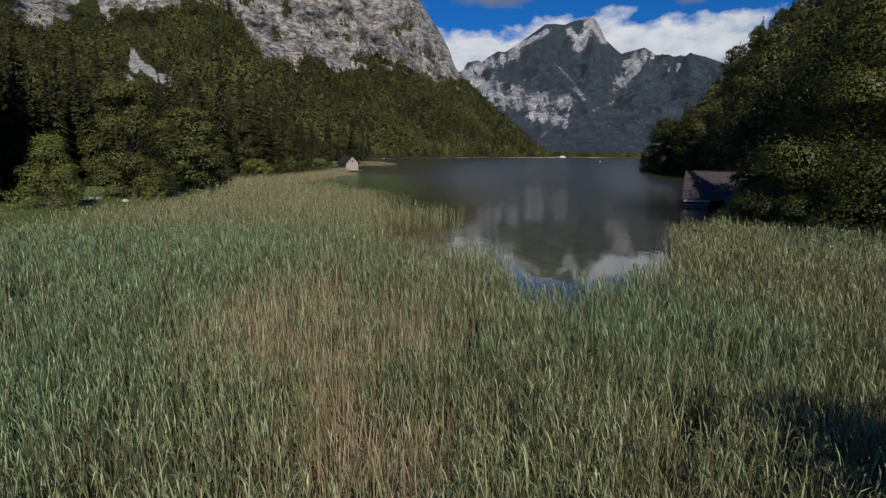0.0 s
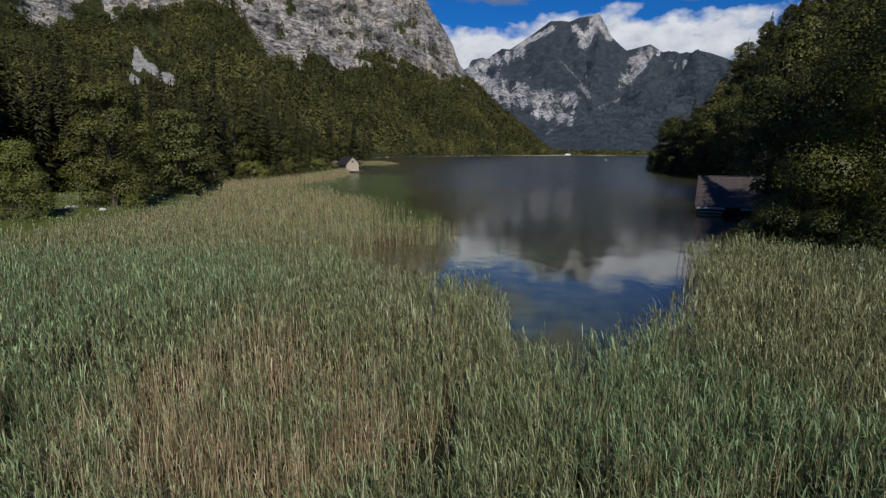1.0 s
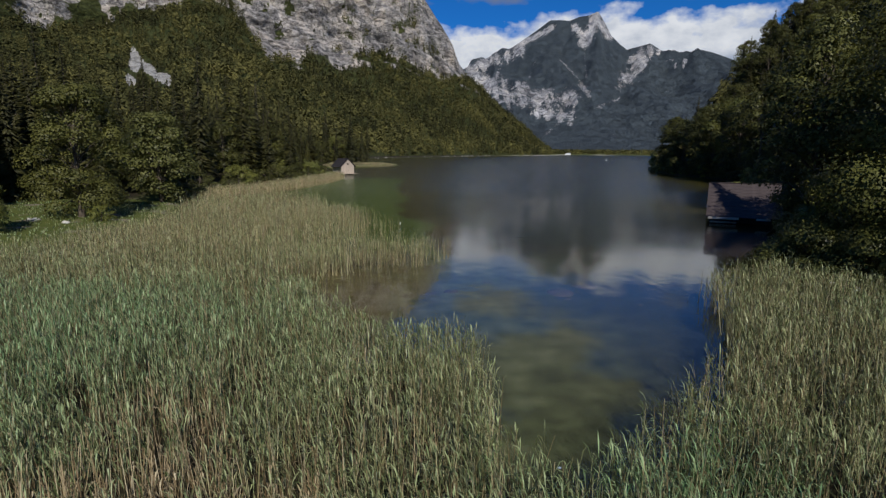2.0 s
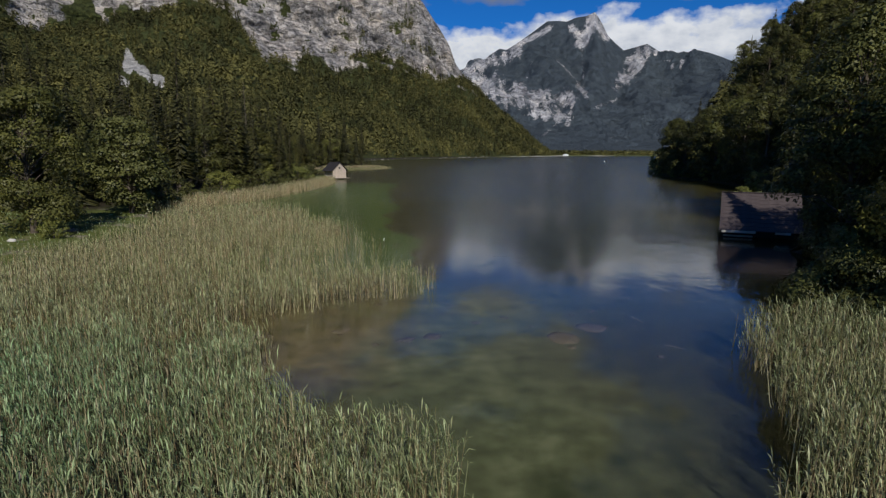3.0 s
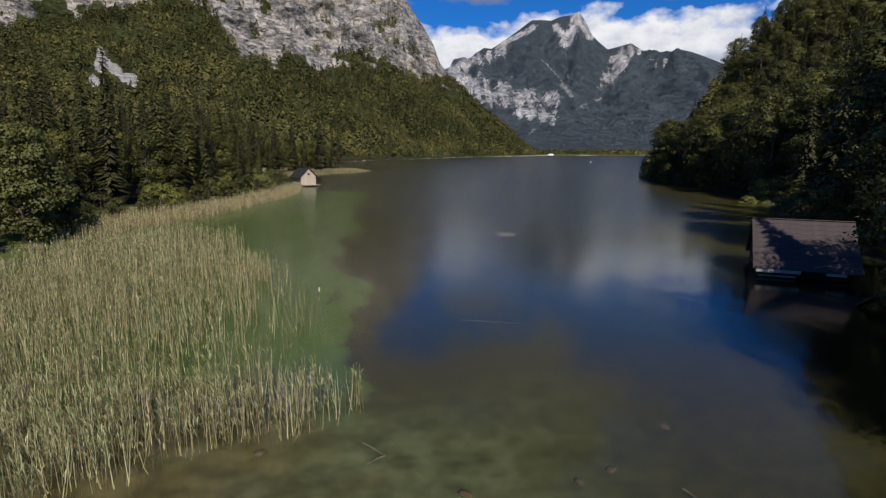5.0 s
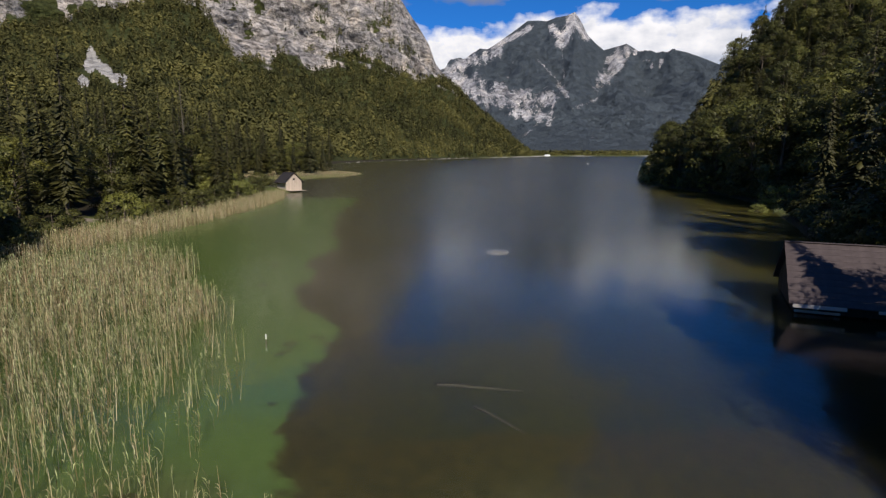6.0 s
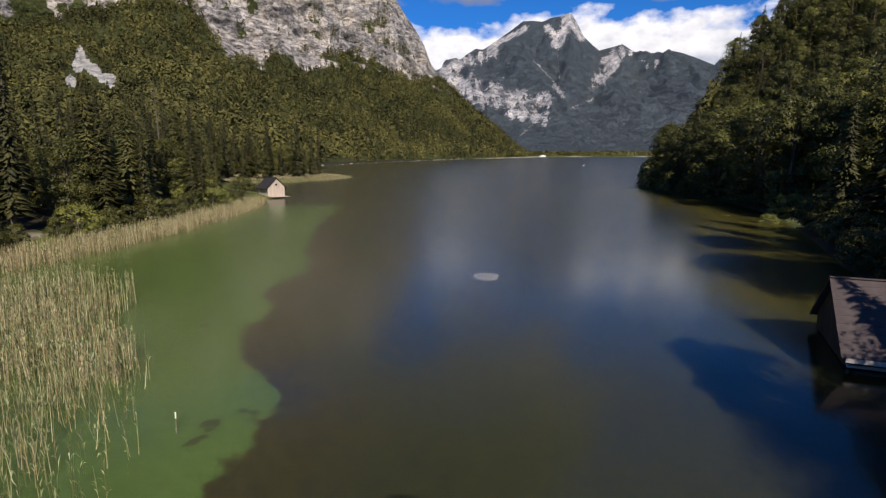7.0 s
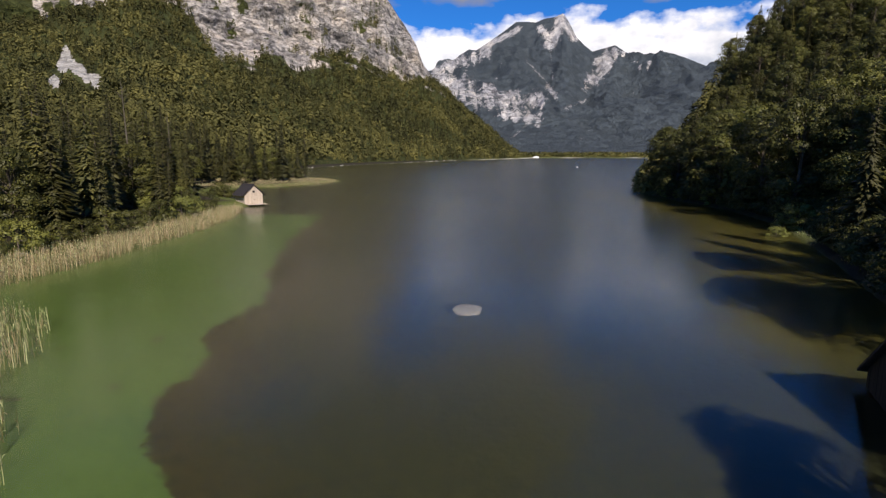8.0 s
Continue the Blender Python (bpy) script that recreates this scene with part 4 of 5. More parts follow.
# the dark stand by the left meadow, and taller unseen spruces added southward to shade it
for x, y, s in [(-50, 8, 1.6), (-56, 12, 1.6), (-62, 6, 1.65), (-47, 16, 1.6), (-54, 20, 1.65), (-61, 17, 1.6), (-68, 14, 1.65), (-45, 25, 1.5), (-50, 29, 1.6), (-66, 24, 1.65), (-74, 22, 1.6), (-56, 28, 1.52), (-63, 32, 1.65), (-70, 36, 1.59), (-60, 42, 1.59), (-67, 45, 1.65), (-75, 46, 1.59), (-82, 50, 1.59), (-64, 54, 1.65), (-78, 60, 1.59), (-58, 50, 1.65), (-55, 57, 1.34), (-61, 62, 1.59), (-70, 54, 1.71), (-72, 66, 1.65), (-57, 36, 1.65), (-66, 62, 1.59), (-49, 52, 1.65), (-50, 57, 1.6), (-47.5, 47, 1.6), (-51, 48, 1.59), (-53, 54, 1.65), (-51.5, 59, 1.52), (-55, 45, 1.59), (-57, 66, 1.46), (-53, 41, 1.59), (-58, 78, 0.95), (-63, 79, 1.00), (-56, 84, 0.85), (-53.5, 89, 0.85), (-61, 87, 0.95), (-66, 90, 1.00), (-58, 95, 0.90), (-63, 96, 1.00)]:
    plant("spruce_a" if x < -65 else "spruce_b", x, y, land(x, y) - 0.2, s, group="grove by the left meadow")

# woods behind the left shore
rng = np.random.default_rng(77)
x, y = rng.uniform(-150, -30, 7000), rng.uniform(40, 345, 7000)
d = -signed(LAKE, x, y)
ok = (d > 3.5) & (d < 48) & ~((y > 175) & (y < 205) & (d < 10)) & ~((y > 205) & (y < 425) & (d < 12)) & ~((y < 92) & (x > -60))
x, y, d = x[ok], y[ok], d[ok]
pick = spread(x, y, 4.1 + d * 0.06, 170)
for x, y, d, z in zip(x[pick], y[pick], d[pick], land_all(x[pick], y[pick])):
    k = rng.uniform() if d > 9 else rng.uniform(0.15, 1.0)
    key = "spruce_a" if k < 0.34 else "spruce_b" if k < 0.56 else "spruce_c" if k < 0.74 else "larch" if k < 0.86 else "beech_b" if k < 0.94 else "maple"
    plant(key, x, y, z - 0.2, rng.uniform(0.60, 0.98) * (0.7 if d < 8 else 1.0), group="woods behind the left shore")

# scrub along the foot of the woods on both shores
for side, ys in ((-1, np.arange(93, 345, 4.6)), (1, np.arange(80, 218, 3.4))):
    xs = np.arange(-95, -20, 0.5) if side < 0 else np.arange(100, 30, -0.5)
    gx2, gy2 = np.meshgrid(xs, ys)
    wet = signed(LAKE, gx2, gy2) > 0
    for row, y in enumerate(ys):
        if not wet[row].any() or (side < 0 and (180 < y < 206 or y > 222)) or (side > 0 and 124 < y < 136):
            continue
        x = xs[wet[row].argmax()] + side * rnd(1.2, 4.2)
        plant("bush_c" if rng.uniform() < (0.2 if side < 0 else 0.1) else "bush_d", x, y + rnd(-1, 1), land(x, y) - 0.2, rnd(0.7, 1.5), group="scrub along the shore")

# woods on the right hillside
a, q = rng.uniform(20.2, 46, 9000), rng.uniform(0, 1.04, 9000)
rr = line(R_FOOT, a) + 1.0 + (line(R_RIM, a) - line(R_FOOT, a)) * q
x, y = HUB[0] + rr * np.sin(np.radians(a)), HUB[1] + rr * np.cos(np.radians(a))
ok = (signed(LAKE, x, y) < -2.5) & ~((y < 66) & (x < 52)) & ((x - 68) ** 2 + (y - 130) ** 2 > 60)
lit = np.clip((133 - y) / 26, 0, 1)
ok &= np.hypot(x - 69 - 5 * lit, y - 133 + 26 * lit) > 7.0          # an open lawn by the water, and the gap that lets the sun in
ok &= ~((y < 112) & (x < 80) & (rng.uniform(size=len(x)) < 0.93))       # thinner by the near shore
a, q, x, y = a[ok], q[ok], x[ok], y[ok]
pick = spread(x, y, 6.2 + 1.6 * q + np.where(a > 40, 2.5, 0), 310)
hill_taken = np.stack([x[pick], y[pick]], -1)
for x, y, q, z in zip(x[pick], y[pick], q[pick], land_all(x[pick], y[pick])):
    k = rng.uniform() - 0.25 * (1 - q)
    key = "beech_a" if k < 0.20 else "beech_b" if k < 0.34 else "maple" if k < 0.44 else "spruce_a" if k < 0.66 else "spruce_b" if k < 0.90 else "larch"
    tall = rng.uniform(0.85, 1.25) if key in ("beech_a", "beech_b", "maple") else rng.uniform(0.62, 0.92)
    plant(key, x, y, z - 0.3, tall * (1.12 if q < 0.10 else 1.0), group="woods on the right hillside")


# ---- distant woods: small trees in their thousands, one mesh a slope ----
def tuft_trees(name, places, sizes, mat, seed, label, tufts, leafy=0.45):
    """Trees far off: conifers of ragged drooping tiers, broadleaved crowns of leaf tufts that take the light as one mass."""
    rng = np.random.default_rng(seed)
    n = len(places)
    dome = rng.uniform(size=n) < leafy + 0.55 * wave(places[:, 0], places[:, 1], 95, 80 + seed, 3)
    groves = 0.22 * wave(places[:, 0], places[:, 1], 70, 90 + seed, 3)
    tint = np.clip(np.where(dome, rng.normal(0.54, 0.16, n), rng.normal(0.32, 0.13, n)) + groves, 0, 1)
    up = np.array([0, 0, 1.0])
    # crowns of tufts
    at, S = places[dome][:, None], sizes[dome][:, None]
    m = len(at)
    f = rng.uniform(0.10, 1.0, (m, tufts)) ** 0.8
    rad = 0.25 * np.sqrt(np.clip(1 - ((f - 0.42) / 0.60) ** 2, 0.02, 1)) * rng.uniform(0.75, 1.08, (m, tufts))
    a = rng.uniform(0, 2 * np.pi, (m, tufts))
    out = np.stack([np.cos(a), np.sin(a), np.zeros_like(a)], -1)
    side = np.stack([-np.sin(a), np.cos(a), np.zeros_like(a)], -1)
    c = at + out * (rad * S)[..., None] + up * (f * 0.78 * S)[..., None]
    w = (0.085 * S * rng.uniform(0.6, 1.4, (m, tufts)) * math.sqrt(40 / tufts))[..., None]
    rise = rng.uniform(0.1, 0.9, (m, tufts))[..., None]
    co = np.stack([c + up * w * rise - out * w * 0.7, c + side * w * 0.9 + out * w * 0.5 - up * w * 0.6, c - side * w * 0.9 + out * w * 0.5 - up * w * 0.6], 2)
    soft = out * np.clip(1.2 - f, 0.2, 1)[..., None] + up * (f * 1.1)[..., None] + rng.normal(size=c.shape) * 0.15
    co, soft, shade = [co.reshape(-1, 3)], [np.repeat(soft.reshape(-1, 3), 3, 0)], [np.repeat(tint[dome], tufts * 3)]
    # conifers: drooping sprays over a slender cone
    at, S = places[~dome][:, None], sizes[~dome][:, None]
    m = len(at)
    f = rng.uniform(0.03, 1.0, (m, tufts)) ** 0.9
    rad = 0.185 * rng.uniform(0.8, 1.2, (m, 1)) * (1.02 - f) ** 0.85 * rng.uniform(0.55, 1.15, (m, tufts))
    a = rng.uniform(0, 2 * np.pi, (m, tufts))
    out = np.stack([np.cos(a), np.sin(a), np.zeros_like(a)], -1)
    side = np.stack([-np.sin(a), np.cos(a), np.zeros_like(a)], -1)
    c = at + out * (rad * S)[..., None] + up * (f * 1.05 * S)[..., None]
    w = (0.075 * S * (1.15 - 0.7 * f) * rng.uniform(0.6, 1.35, (m, tufts)) * math.sqrt(60 / tufts))[..., None]
    co.append(np.stack([c - out * w * 0.8 + up * w * rng.uniform(0.5, 1.1, (m, tufts))[..., None], c + side * w * 0.65 + out * w * 0.5 - up * w * 0.7, c - side * w * 0.65 + out * w * 0.5 - up * w * 0.8], 2).reshape(-1, 3))
    soft.append(np.repeat((out * 0.9 + up * 0.55 + rng.normal(size=c.shape) * 0.16).reshape(-1, 3), 3, 0))
    shade.append(np.repeat(tint[~dome], tufts * 3))
    co, soft = np.concatenate(co), np.concatenate(soft)
    soft /= np.linalg.norm(soft, axis=-1)[..., None]
    ob = new(name, raw_mesh(name, co, np.arange(len(co)), 3, mat, {"tint": np.concatenate(shade)}, smooth=True, soft=soft))
    return tagged(ob, label, "forest", kind="stuff")


a = rng.uniform(-44, 10.4, 42000)
q = rng.uniform(0, 1.0, 42000) ** 0.75 * 1.75
rr = np.where(q < 1, line(L_FOOT, a) + (line(L_CRAG, a) - line(L_FOOT, a)) * np.minimum(q, 1), line(L_CRAG, a) + (line(L_RIM, a) - line(L_CRAG, a)) * (q - 1))
x, y = HUB[0] + rr * np.sin(np.radians(a)), HUB[1] + rr * np.cos(np.radians(a))
c, scar = left_cover(x, y)
_, scar_behind = left_cover(x + 55 * np.sin(np.radians(a)), y + 55 * np.cos(np.radians(a)))
keep = (rng.uniform(size=len(x)) < np.where(q < 1, np.clip(c * 1.3 - 0.25, 0, 1), np.clip(c * 1.1 - 0.30, 0, 0.55))) & (signed(LAKE, x, y) < np.where(rr < 400, -44, -6)) & (np.maximum(scar, scar_behind) < 0.4)
x, y, rr = x[keep][:15000], y[keep][:15000], rr[keep][:15000]
for close, tufts in ((True, 90), (False, 40)):
    on = (rr < 480) == close
    tuft_trees("slope_forest", np.stack([x[on], y[on], left_height(x[on], y[on]) - 1.0], -1), rng.uniform(6, 14, int(on.sum())) + np.where(rng.uniform(size=int(on.sum())) < 0.3, rng.uniform(2, 9, int(on.sum())), 0), M_WOODS, 5 + close, "dense mixed mountain forest on the steep flank", tufts, 0.50)

# the upper right hillside behind the single trees
a, q = np.where(rng.uniform(size=5000) < 0.7, rng.uniform(20.4, 42, 5000), rng.uniform(42, 70, 5000)), rng.uniform(0.01, 1.03, 5000)
rr = line(R_FOOT, a) + (line(R_RIM, a) - line(R_FOOT, a)) * q
x, y = HUB[0] + rr * np.sin(np.radians(a)), HUB[1] + rr * np.cos(np.radians(a))
far_off = np.array([((hill_taken - (p, o)) ** 2).sum(1).min() > 9 for p, o in zip(x, y)]) & ~((y < 145) & (x < 105))
x, y = x[far_off][:800], y[far_off][:800]
tuft_trees("hillside_forest", np.stack([x, y, right_height(x, y) - 0.5], -1), rng.uniform(7, 12, len(x)), M_WOODS, 9, "dense dark mixed forest on the upper hillside", 80, 0.9)

# the wooded valley floor past the lake's far end
x, y = rng.uniform(150, 1150, 2600), rng.uniform(1425, 1800, 2600)
keep = signed(LAKE, x, y) < -5
x, y = x[keep], y[keep]
tuft_trees("valley_forest", np.stack([x, y, ground_height(x, y) - 1.0], -1), rng.uniform(8, 16, len(x)), M_WOODS, 6, "low light woods along the lake's far end", 16, 0.8)


# ---- reeds ----
def reed_field(name, x, y, height, leaves, seed, wide, lean=0.10, dry=0.0, stem=0.012, label="", on_land=False, stand=0.0):
    """Reeds, each a stem and arching leaves, over the places given; dry tells which are last year's straw."""
    rng = np.random.default_rng(seed)
    n = len(x)
    base = np.stack([x, y, ground_height(x, y) - 0.4 if on_land else np.full(n, -0.35)], -1)
    tilt = rng.normal(size=(n, 2)) * lean
    h = height * rng.uniform(0.78, 1.12, n)
    tipdir = np.concatenate([tilt, np.ones((n, 1))], 1)
    top = base + tipdir * (h + 0.35)[:, None]
    ang = rng.uniform(0, np.pi, n)
    side = np.stack([np.cos(ang), np.sin(ang), np.zeros(n)], -1)
    w = (stem * rng.uniform(0.7, 1.3, n))[:, None]
    dryness = np.broadcast_to(dry, (n,)).astype(float)
    is_dry = rng.uniform(size=n) < dryness
    co = [np.stack([base - side * w, base + side * w, top + side * w * 0.35, top - side * w * 0.35], 1)]
    val = [np.repeat(np.where(is_dry, 0.95, rng.uniform(0.25, 0.85, n))[:, None], 4, 1)]
    lush = np.broadcast_to(stand, (n,)).astype(float)
    fresh = [lush]
    count = np.where(is_dry, max(1, leaves // 2), leaves)
    for k in range(leaves):
        on = count > k
        m = int(on.sum())
        f = (0.30 + 0.68 * (k + rng.uniform(0, 0.9, m)) / leaves)
        root = base[on] + (top[on] - base[on]) * np.clip(f, 0, 0.99)[:, None]
        a = rng.uniform(0, 2 * np.pi, m)
        a = np.where(rng.uniform(size=m) < 0.5, rng.normal(2.8, 0.7, m), a)
        out = np.stack([np.cos(a), np.sin(a), np.zeros(m)], -1)
        across = np.stack([-np.sin(a), np.cos(a), np.zeros(m)], -1) * (wide * rng.uniform(0.6, 1.25, m))[:, None]
        ln = (rng.uniform(0.26, 0.56, m) * (0.55 + 0.45 * h[on] / 1.7))[:, None]
        arch = (rng.uniform(0.05, 1.0, m) * (1.15 - 0.75 * f))[:, None]
        up = np.array([0, 0, 1.0])
        midp = root + out * ln * (0.16 + 0.26 * arch) + up * ln * (0.55 - 0.12 * arch)
        end = root + out * ln * (0.38 + 0.55 * arch) + up * ln * (0.92 - 0.85 * arch)
        co.append(np.stack([root - across * 0.25, midp - across, end, midp + across], 1))
        fresh.append(lush[on])
        val.append(np.repeat(np.where(is_dry[on], 0.9, rng.uniform(0.0, 1.0, m) ** 2 * 0.30)[:, None], 4, 1))
    co, val = np.concatenate(co).reshape(-1, 3), np.concatenate(val).ravel()
    ob = new(name, raw_mesh(name, co, np.arange(len(co)), 4, M_REED, {"dry": val, "stand": np.repeat(np.concatenate(fresh), 4)}))
    return tagged(ob, label, "reeds", kind="stuff")


rng = np.random.default_rng(2024)


# small gaps of dark water among the reeds
HOLLOWS = [(-14.1, 16.6, 1.2), (-18.4, 21.8, 1.5), (-5.9, 36.7, 1.1)]


def scatter(poly, x0, x1, y0, y1, per_m2, ragged=1.2, cone=None):
    n = int((x1 - x0) * (y1 - y0) * per_m2)
    x, y = rng.uniform(x0, x1, n), rng.uniform(y0, y1, n)
    d = signed(poly, x, y) + wave(x, y, 3.0, 61, 3) * ragged * 0.6
    keep = rng.uniform(size=n) < ease(d, -0.3, 0.45)
    if cone is not None:
        keep &= np.abs(x) < cone[0] + cone[1] * (y + 3)
    clump = 0.5 * wave(x, y, 1.1, 62, 2) + wave(x, y, 0.5, 68, 2)
    keep &= rng.uniform(size=n) < 0.62 + 1.05 * clump
    for hx, hy, hr in HOLLOWS:
        keep &= np.hypot(x - hx, (y - hy) * 1.3) + 0.5 * wave(x, y, 1.5, 70, 2) > hr
    return x[keep], y[keep]


STRAW = [(-7.5, 21.5), (-3.6, 21.5), (-1.2, 16.5), (1.2, 13.6), (0.6, 5.0), (-2.6, 3.5), (-3.4, 9.0), (-8.0, 11.5), (-7.4, 17.0)]


def dry_share(x, y):
    """Where last year's straw shows: a patch in the near bed and loose spots all over."""
    patch = 0.85 * ease(signed(STRAW, x, y) + wave(x, y, 2.2, 69, 3) * 1.5, -0.6, 1.4)
    return np.clip(0.05 + patch * ease(wave(x, y, 2.6, 63, 3), -0.7, 0.1) + 0.16 * ease(wave(x, y, 5.0, 64, 3), 0.1, 0.5), 0, 0.9)


def stand_share(x, y):
    """Where a lush blue-green stand grows among the paler reeds."""
    s = np.exp(-((x + 15) / 13) ** 2 - ((y - 27) / 8) ** 2) + np.exp(-((x - 7.2) / 3.2) ** 2 - ((y - 12.0) / 4) ** 2) + 0.8 * np.exp(-((x + 10) / 5) ** 2 - ((y - 8) / 6) ** 2)
    s += 0.6 * np.exp(-((x + 15) / 8) ** 2 - ((y - 13) / 10) ** 2)
    return np.clip(s + 0.18 + 0.5 * ease(wave(x, y, 7, 67, 3), 0.0, 0.5), 0, 1)


def reed_height(x, y):
    return 1.56 + 0.22 * wave(x, y, 6.0, 65, 3) + 0.34 * wave(x, y, 1.2, 66, 2)


LAB = "tall green reeds with straw-coloured stems in shallow water"
x, y = scatter(REED_NEAR, -20, 20, -2, 15, 84, cone=(5.0, 0.86))
reed_field("reed_bed", x, y, reed_height(x, y), 8, 1, 0.0108, dry=dry_share(x, y), stand=stand_share(x, y), label=LAB)
x, y = scatter(REED_NEAR, -30, 31, 15, 39, 46, cone=(5.0, 0.86))
reed_field("reed_bed", x, y, reed_height(x, y), 7, 2, 0.0155, dry=dry_share(x, y), stand=stand_share(x, y), label=LAB)
x, y = scatter(REED_ARM, -46, 4, 36, 68, 27, 2.0)
edge_in = signed(REED_ARM, x, y)
gaps = ease(wave(x, y, 5.0, 71, 3) + 0.10 * edge_in - 0.25, -0.35, 0.25)
thin = rng.uniform(size=len(x)) < np.where(y > 47, np.clip(0.10 + 0.80 * gaps * ease(-x, 0, 21), 0, 1), 1.0)
x, y = x[thin], y[thin]
reed_field("reed_bed", x, y, reed_height(x, y) * 0.98, 6, 3, 0.016, dry=0.24 * ease(y, 39, 50) + 0.06, stem=0.0125, lean=0.08, stand=0.3 * (1 - ease(y, 38, 46)), label="thinning reeds with straw-coloured stems out in the lake")
x, y = scatter(REED_ARM, -46, 0, 68, 95, 15, 3.0)
thin = rng.uniform(size=len(x)) < 0.25 + 0.75 * ease(wave(x, y, 5.0, 71, 3) + 0.12 * signed(REED_ARM, x, y), -0.3, 0.3)
x, y = x[thin], y[thin]
reed_field("reed_bed", x, y, reed_height(x, y), 4, 4, 0.028, dry=0.34, stand=0.15, stem=0.018, lean=0.06, label="thinning reeds with straw-coloured stems out in the lake")
x, y = scatter(REED_SHORE, -41, -22, 86, 186, 13, 1.0)
reed_field("reed_bed", x, y, np.full(len(x), 1.5), 4, 5, 0.032, dry=0.62, stem=0.020, lean=0.06, label="fringe of straw-coloured reeds along the wooded shore")


# ---- boathouse on the right bank ----
def gabled_house(name, label, at, turn, length, half, eave, ridge, floor, over, roof_mat, wall_mat, course):
    """A gabled timber house along its own x axis: boarded walls, roof slopes with courses, barge boards."""
    top = new(name)
    top.matrix_world = pose(at[0], at[1], 0, 0, 0, turn)
    tagged(top, label, "boathouse")
    slope = math.atan2(ridge - eave, half)
    unit = bpy.data.meshes.new("board")
    bm = box(1, 1, 1, pose(0, 0, 0.5))
    bm.to_mesh(unit)
    bm.free()
    unit.materials.append(wall_mat)

    def board(parent, x, y, z, sx, sy, sz, rz=0.0):
        ob = new("board", unit)
        ob.parent = parent
        ob.matrix_local = pose(x, y, z, 0, 0, rz) @ Matrix.Diagonal((sx, sy, sz, 1))

    # inner walls, closed, behind the boards
    for sy in (-1, 1):
        wall = part("side_wall", box(length - 0.1, 0.06, eave - floor - 0.02, pose(0, sy * (half - 0.35), (eave + floor) / 2)), wall_mat, top)
        n = int(length / 0.24)
        for i in range(n):
            board(wall, -length / 2 + (i + 0.5) * length / n, sy * (half - 0.30) + rnd(-0.006, 0.006), floor - rnd(0, 0.06), length / n - 0.014, 0.026, eave - floor + 0.10)
    for sx in (-1, 1):
        bm = bmesh.new()
        w = half - 0.34
        pts = [(-w, floor), (w, floor), (w, eave), (0, ridge - 0.12), (-w, eave)]
        a = [bm.verts.new((sx * (length / 2 - 0.08), p, q)) for p, q in pts]
        b = [bm.verts.new((sx * (length / 2 - 0.02), p, q)) for p, q in pts]
        bm.faces.new(a), bm.faces.new(b)
        for i in range(5):
            bm.faces.new((a[i], a[(i + 1) % 5], b[(i + 1) % 5], b[i]))
        bmesh.ops.recalc_face_normals(bm, faces=bm.faces)
        wall = part("gable_wall", bm, wall_mat, top)
        n = int(2 * w / 0.24)
        for i in range(n):
            yy = -w + (i + 0.5) * 2 * w / n
            hh = eave + (ridge - eave) * (1 - abs(yy) / half) - 0.16 - floor
            board(wall, sx * (length / 2 + 0.01) + rnd(-0.005, 0.005), yy, floor - rnd(0, 0.05), 0.026, 2 * w / n - 0.014, hh)
    run = half + over
    drop = run * math.tan(slope)
    for sy in (-1, 1):
        slab = part("roof_slope", box(length + 2 * over, run / math.cos(slope), 0.09,
                    pose(0, sy * run / 2, ridge - drop / 2, -sy * math.degrees(slope)), 0.01), roof_mat, top)
        strips = int(run / math.cos(slope) / course)
        strip = bpy.data.meshes.new("roof_course")
        bm = box(length + 2 * over + 0.03, course * 1.12, 0.016, Matrix(), 0.003)
        bm.to_mesh(strip)
        bm.free()
        strip.materials.append(roof_mat)
        for i in range(strips):
            s = (i + 0.5) / strips * run
            ob = new("roof_course", strip)
            ob.parent = slab
            ob.matrix_local = pose(rnd(-0.01, 0.01), sy * s, ridge - s * math.tan(slope) + 0.058 / math.cos(slope), -sy * (math.degrees(slope) - 1.6), 0, 0)
    part("ridge_cap", box(length + 2 * over + 0.06, 0.34, 0.05, pose(0, 0, ridge + 0.09), 0.015), roof_mat, top)
    return top


boathouse = gabled_house("boathouse", "dark timber boathouse with a brown felt roof at the waterside", (35.75, 71.2), -25.6, 6.5, 4.3, 1.0, 4.15, 0.12, 0.35, M_ROOF, M_DARKBOARD, 0.55)
part("fascia_board", box(3.0, 0.04, 0.24, pose(-1.9, -4.70, 0.66), 0.008), M_PALEBOARD, boathouse, "bleached pale fascia board")
part("fascia_board", box(1.3, 0.04, 0.20, pose(1.9, -4.70, 0.66), 0.008), M_PALEBOARD, boathouse, "bleached pale fascia board")
part("sill_beam", box(2.6, 0.18, 0.16, pose(-1.9, -3.98, 0.16), 0.02), M_PALEBOARD, boathouse, "bleached pale sill beam")
for px in (-3.0, -1.0, 1.0, 3.0):
    for py in (-3.8, 3.8):
        bm = bmesh.new()
        bmesh.ops.create_cone(bm, cap_ends=True, segments=10, radius1=0.13, radius2=0.12, depth=2.4, matrix=pose(px, py, -0.9))
        part("post", bm, M_DARKBOARD, boathouse)

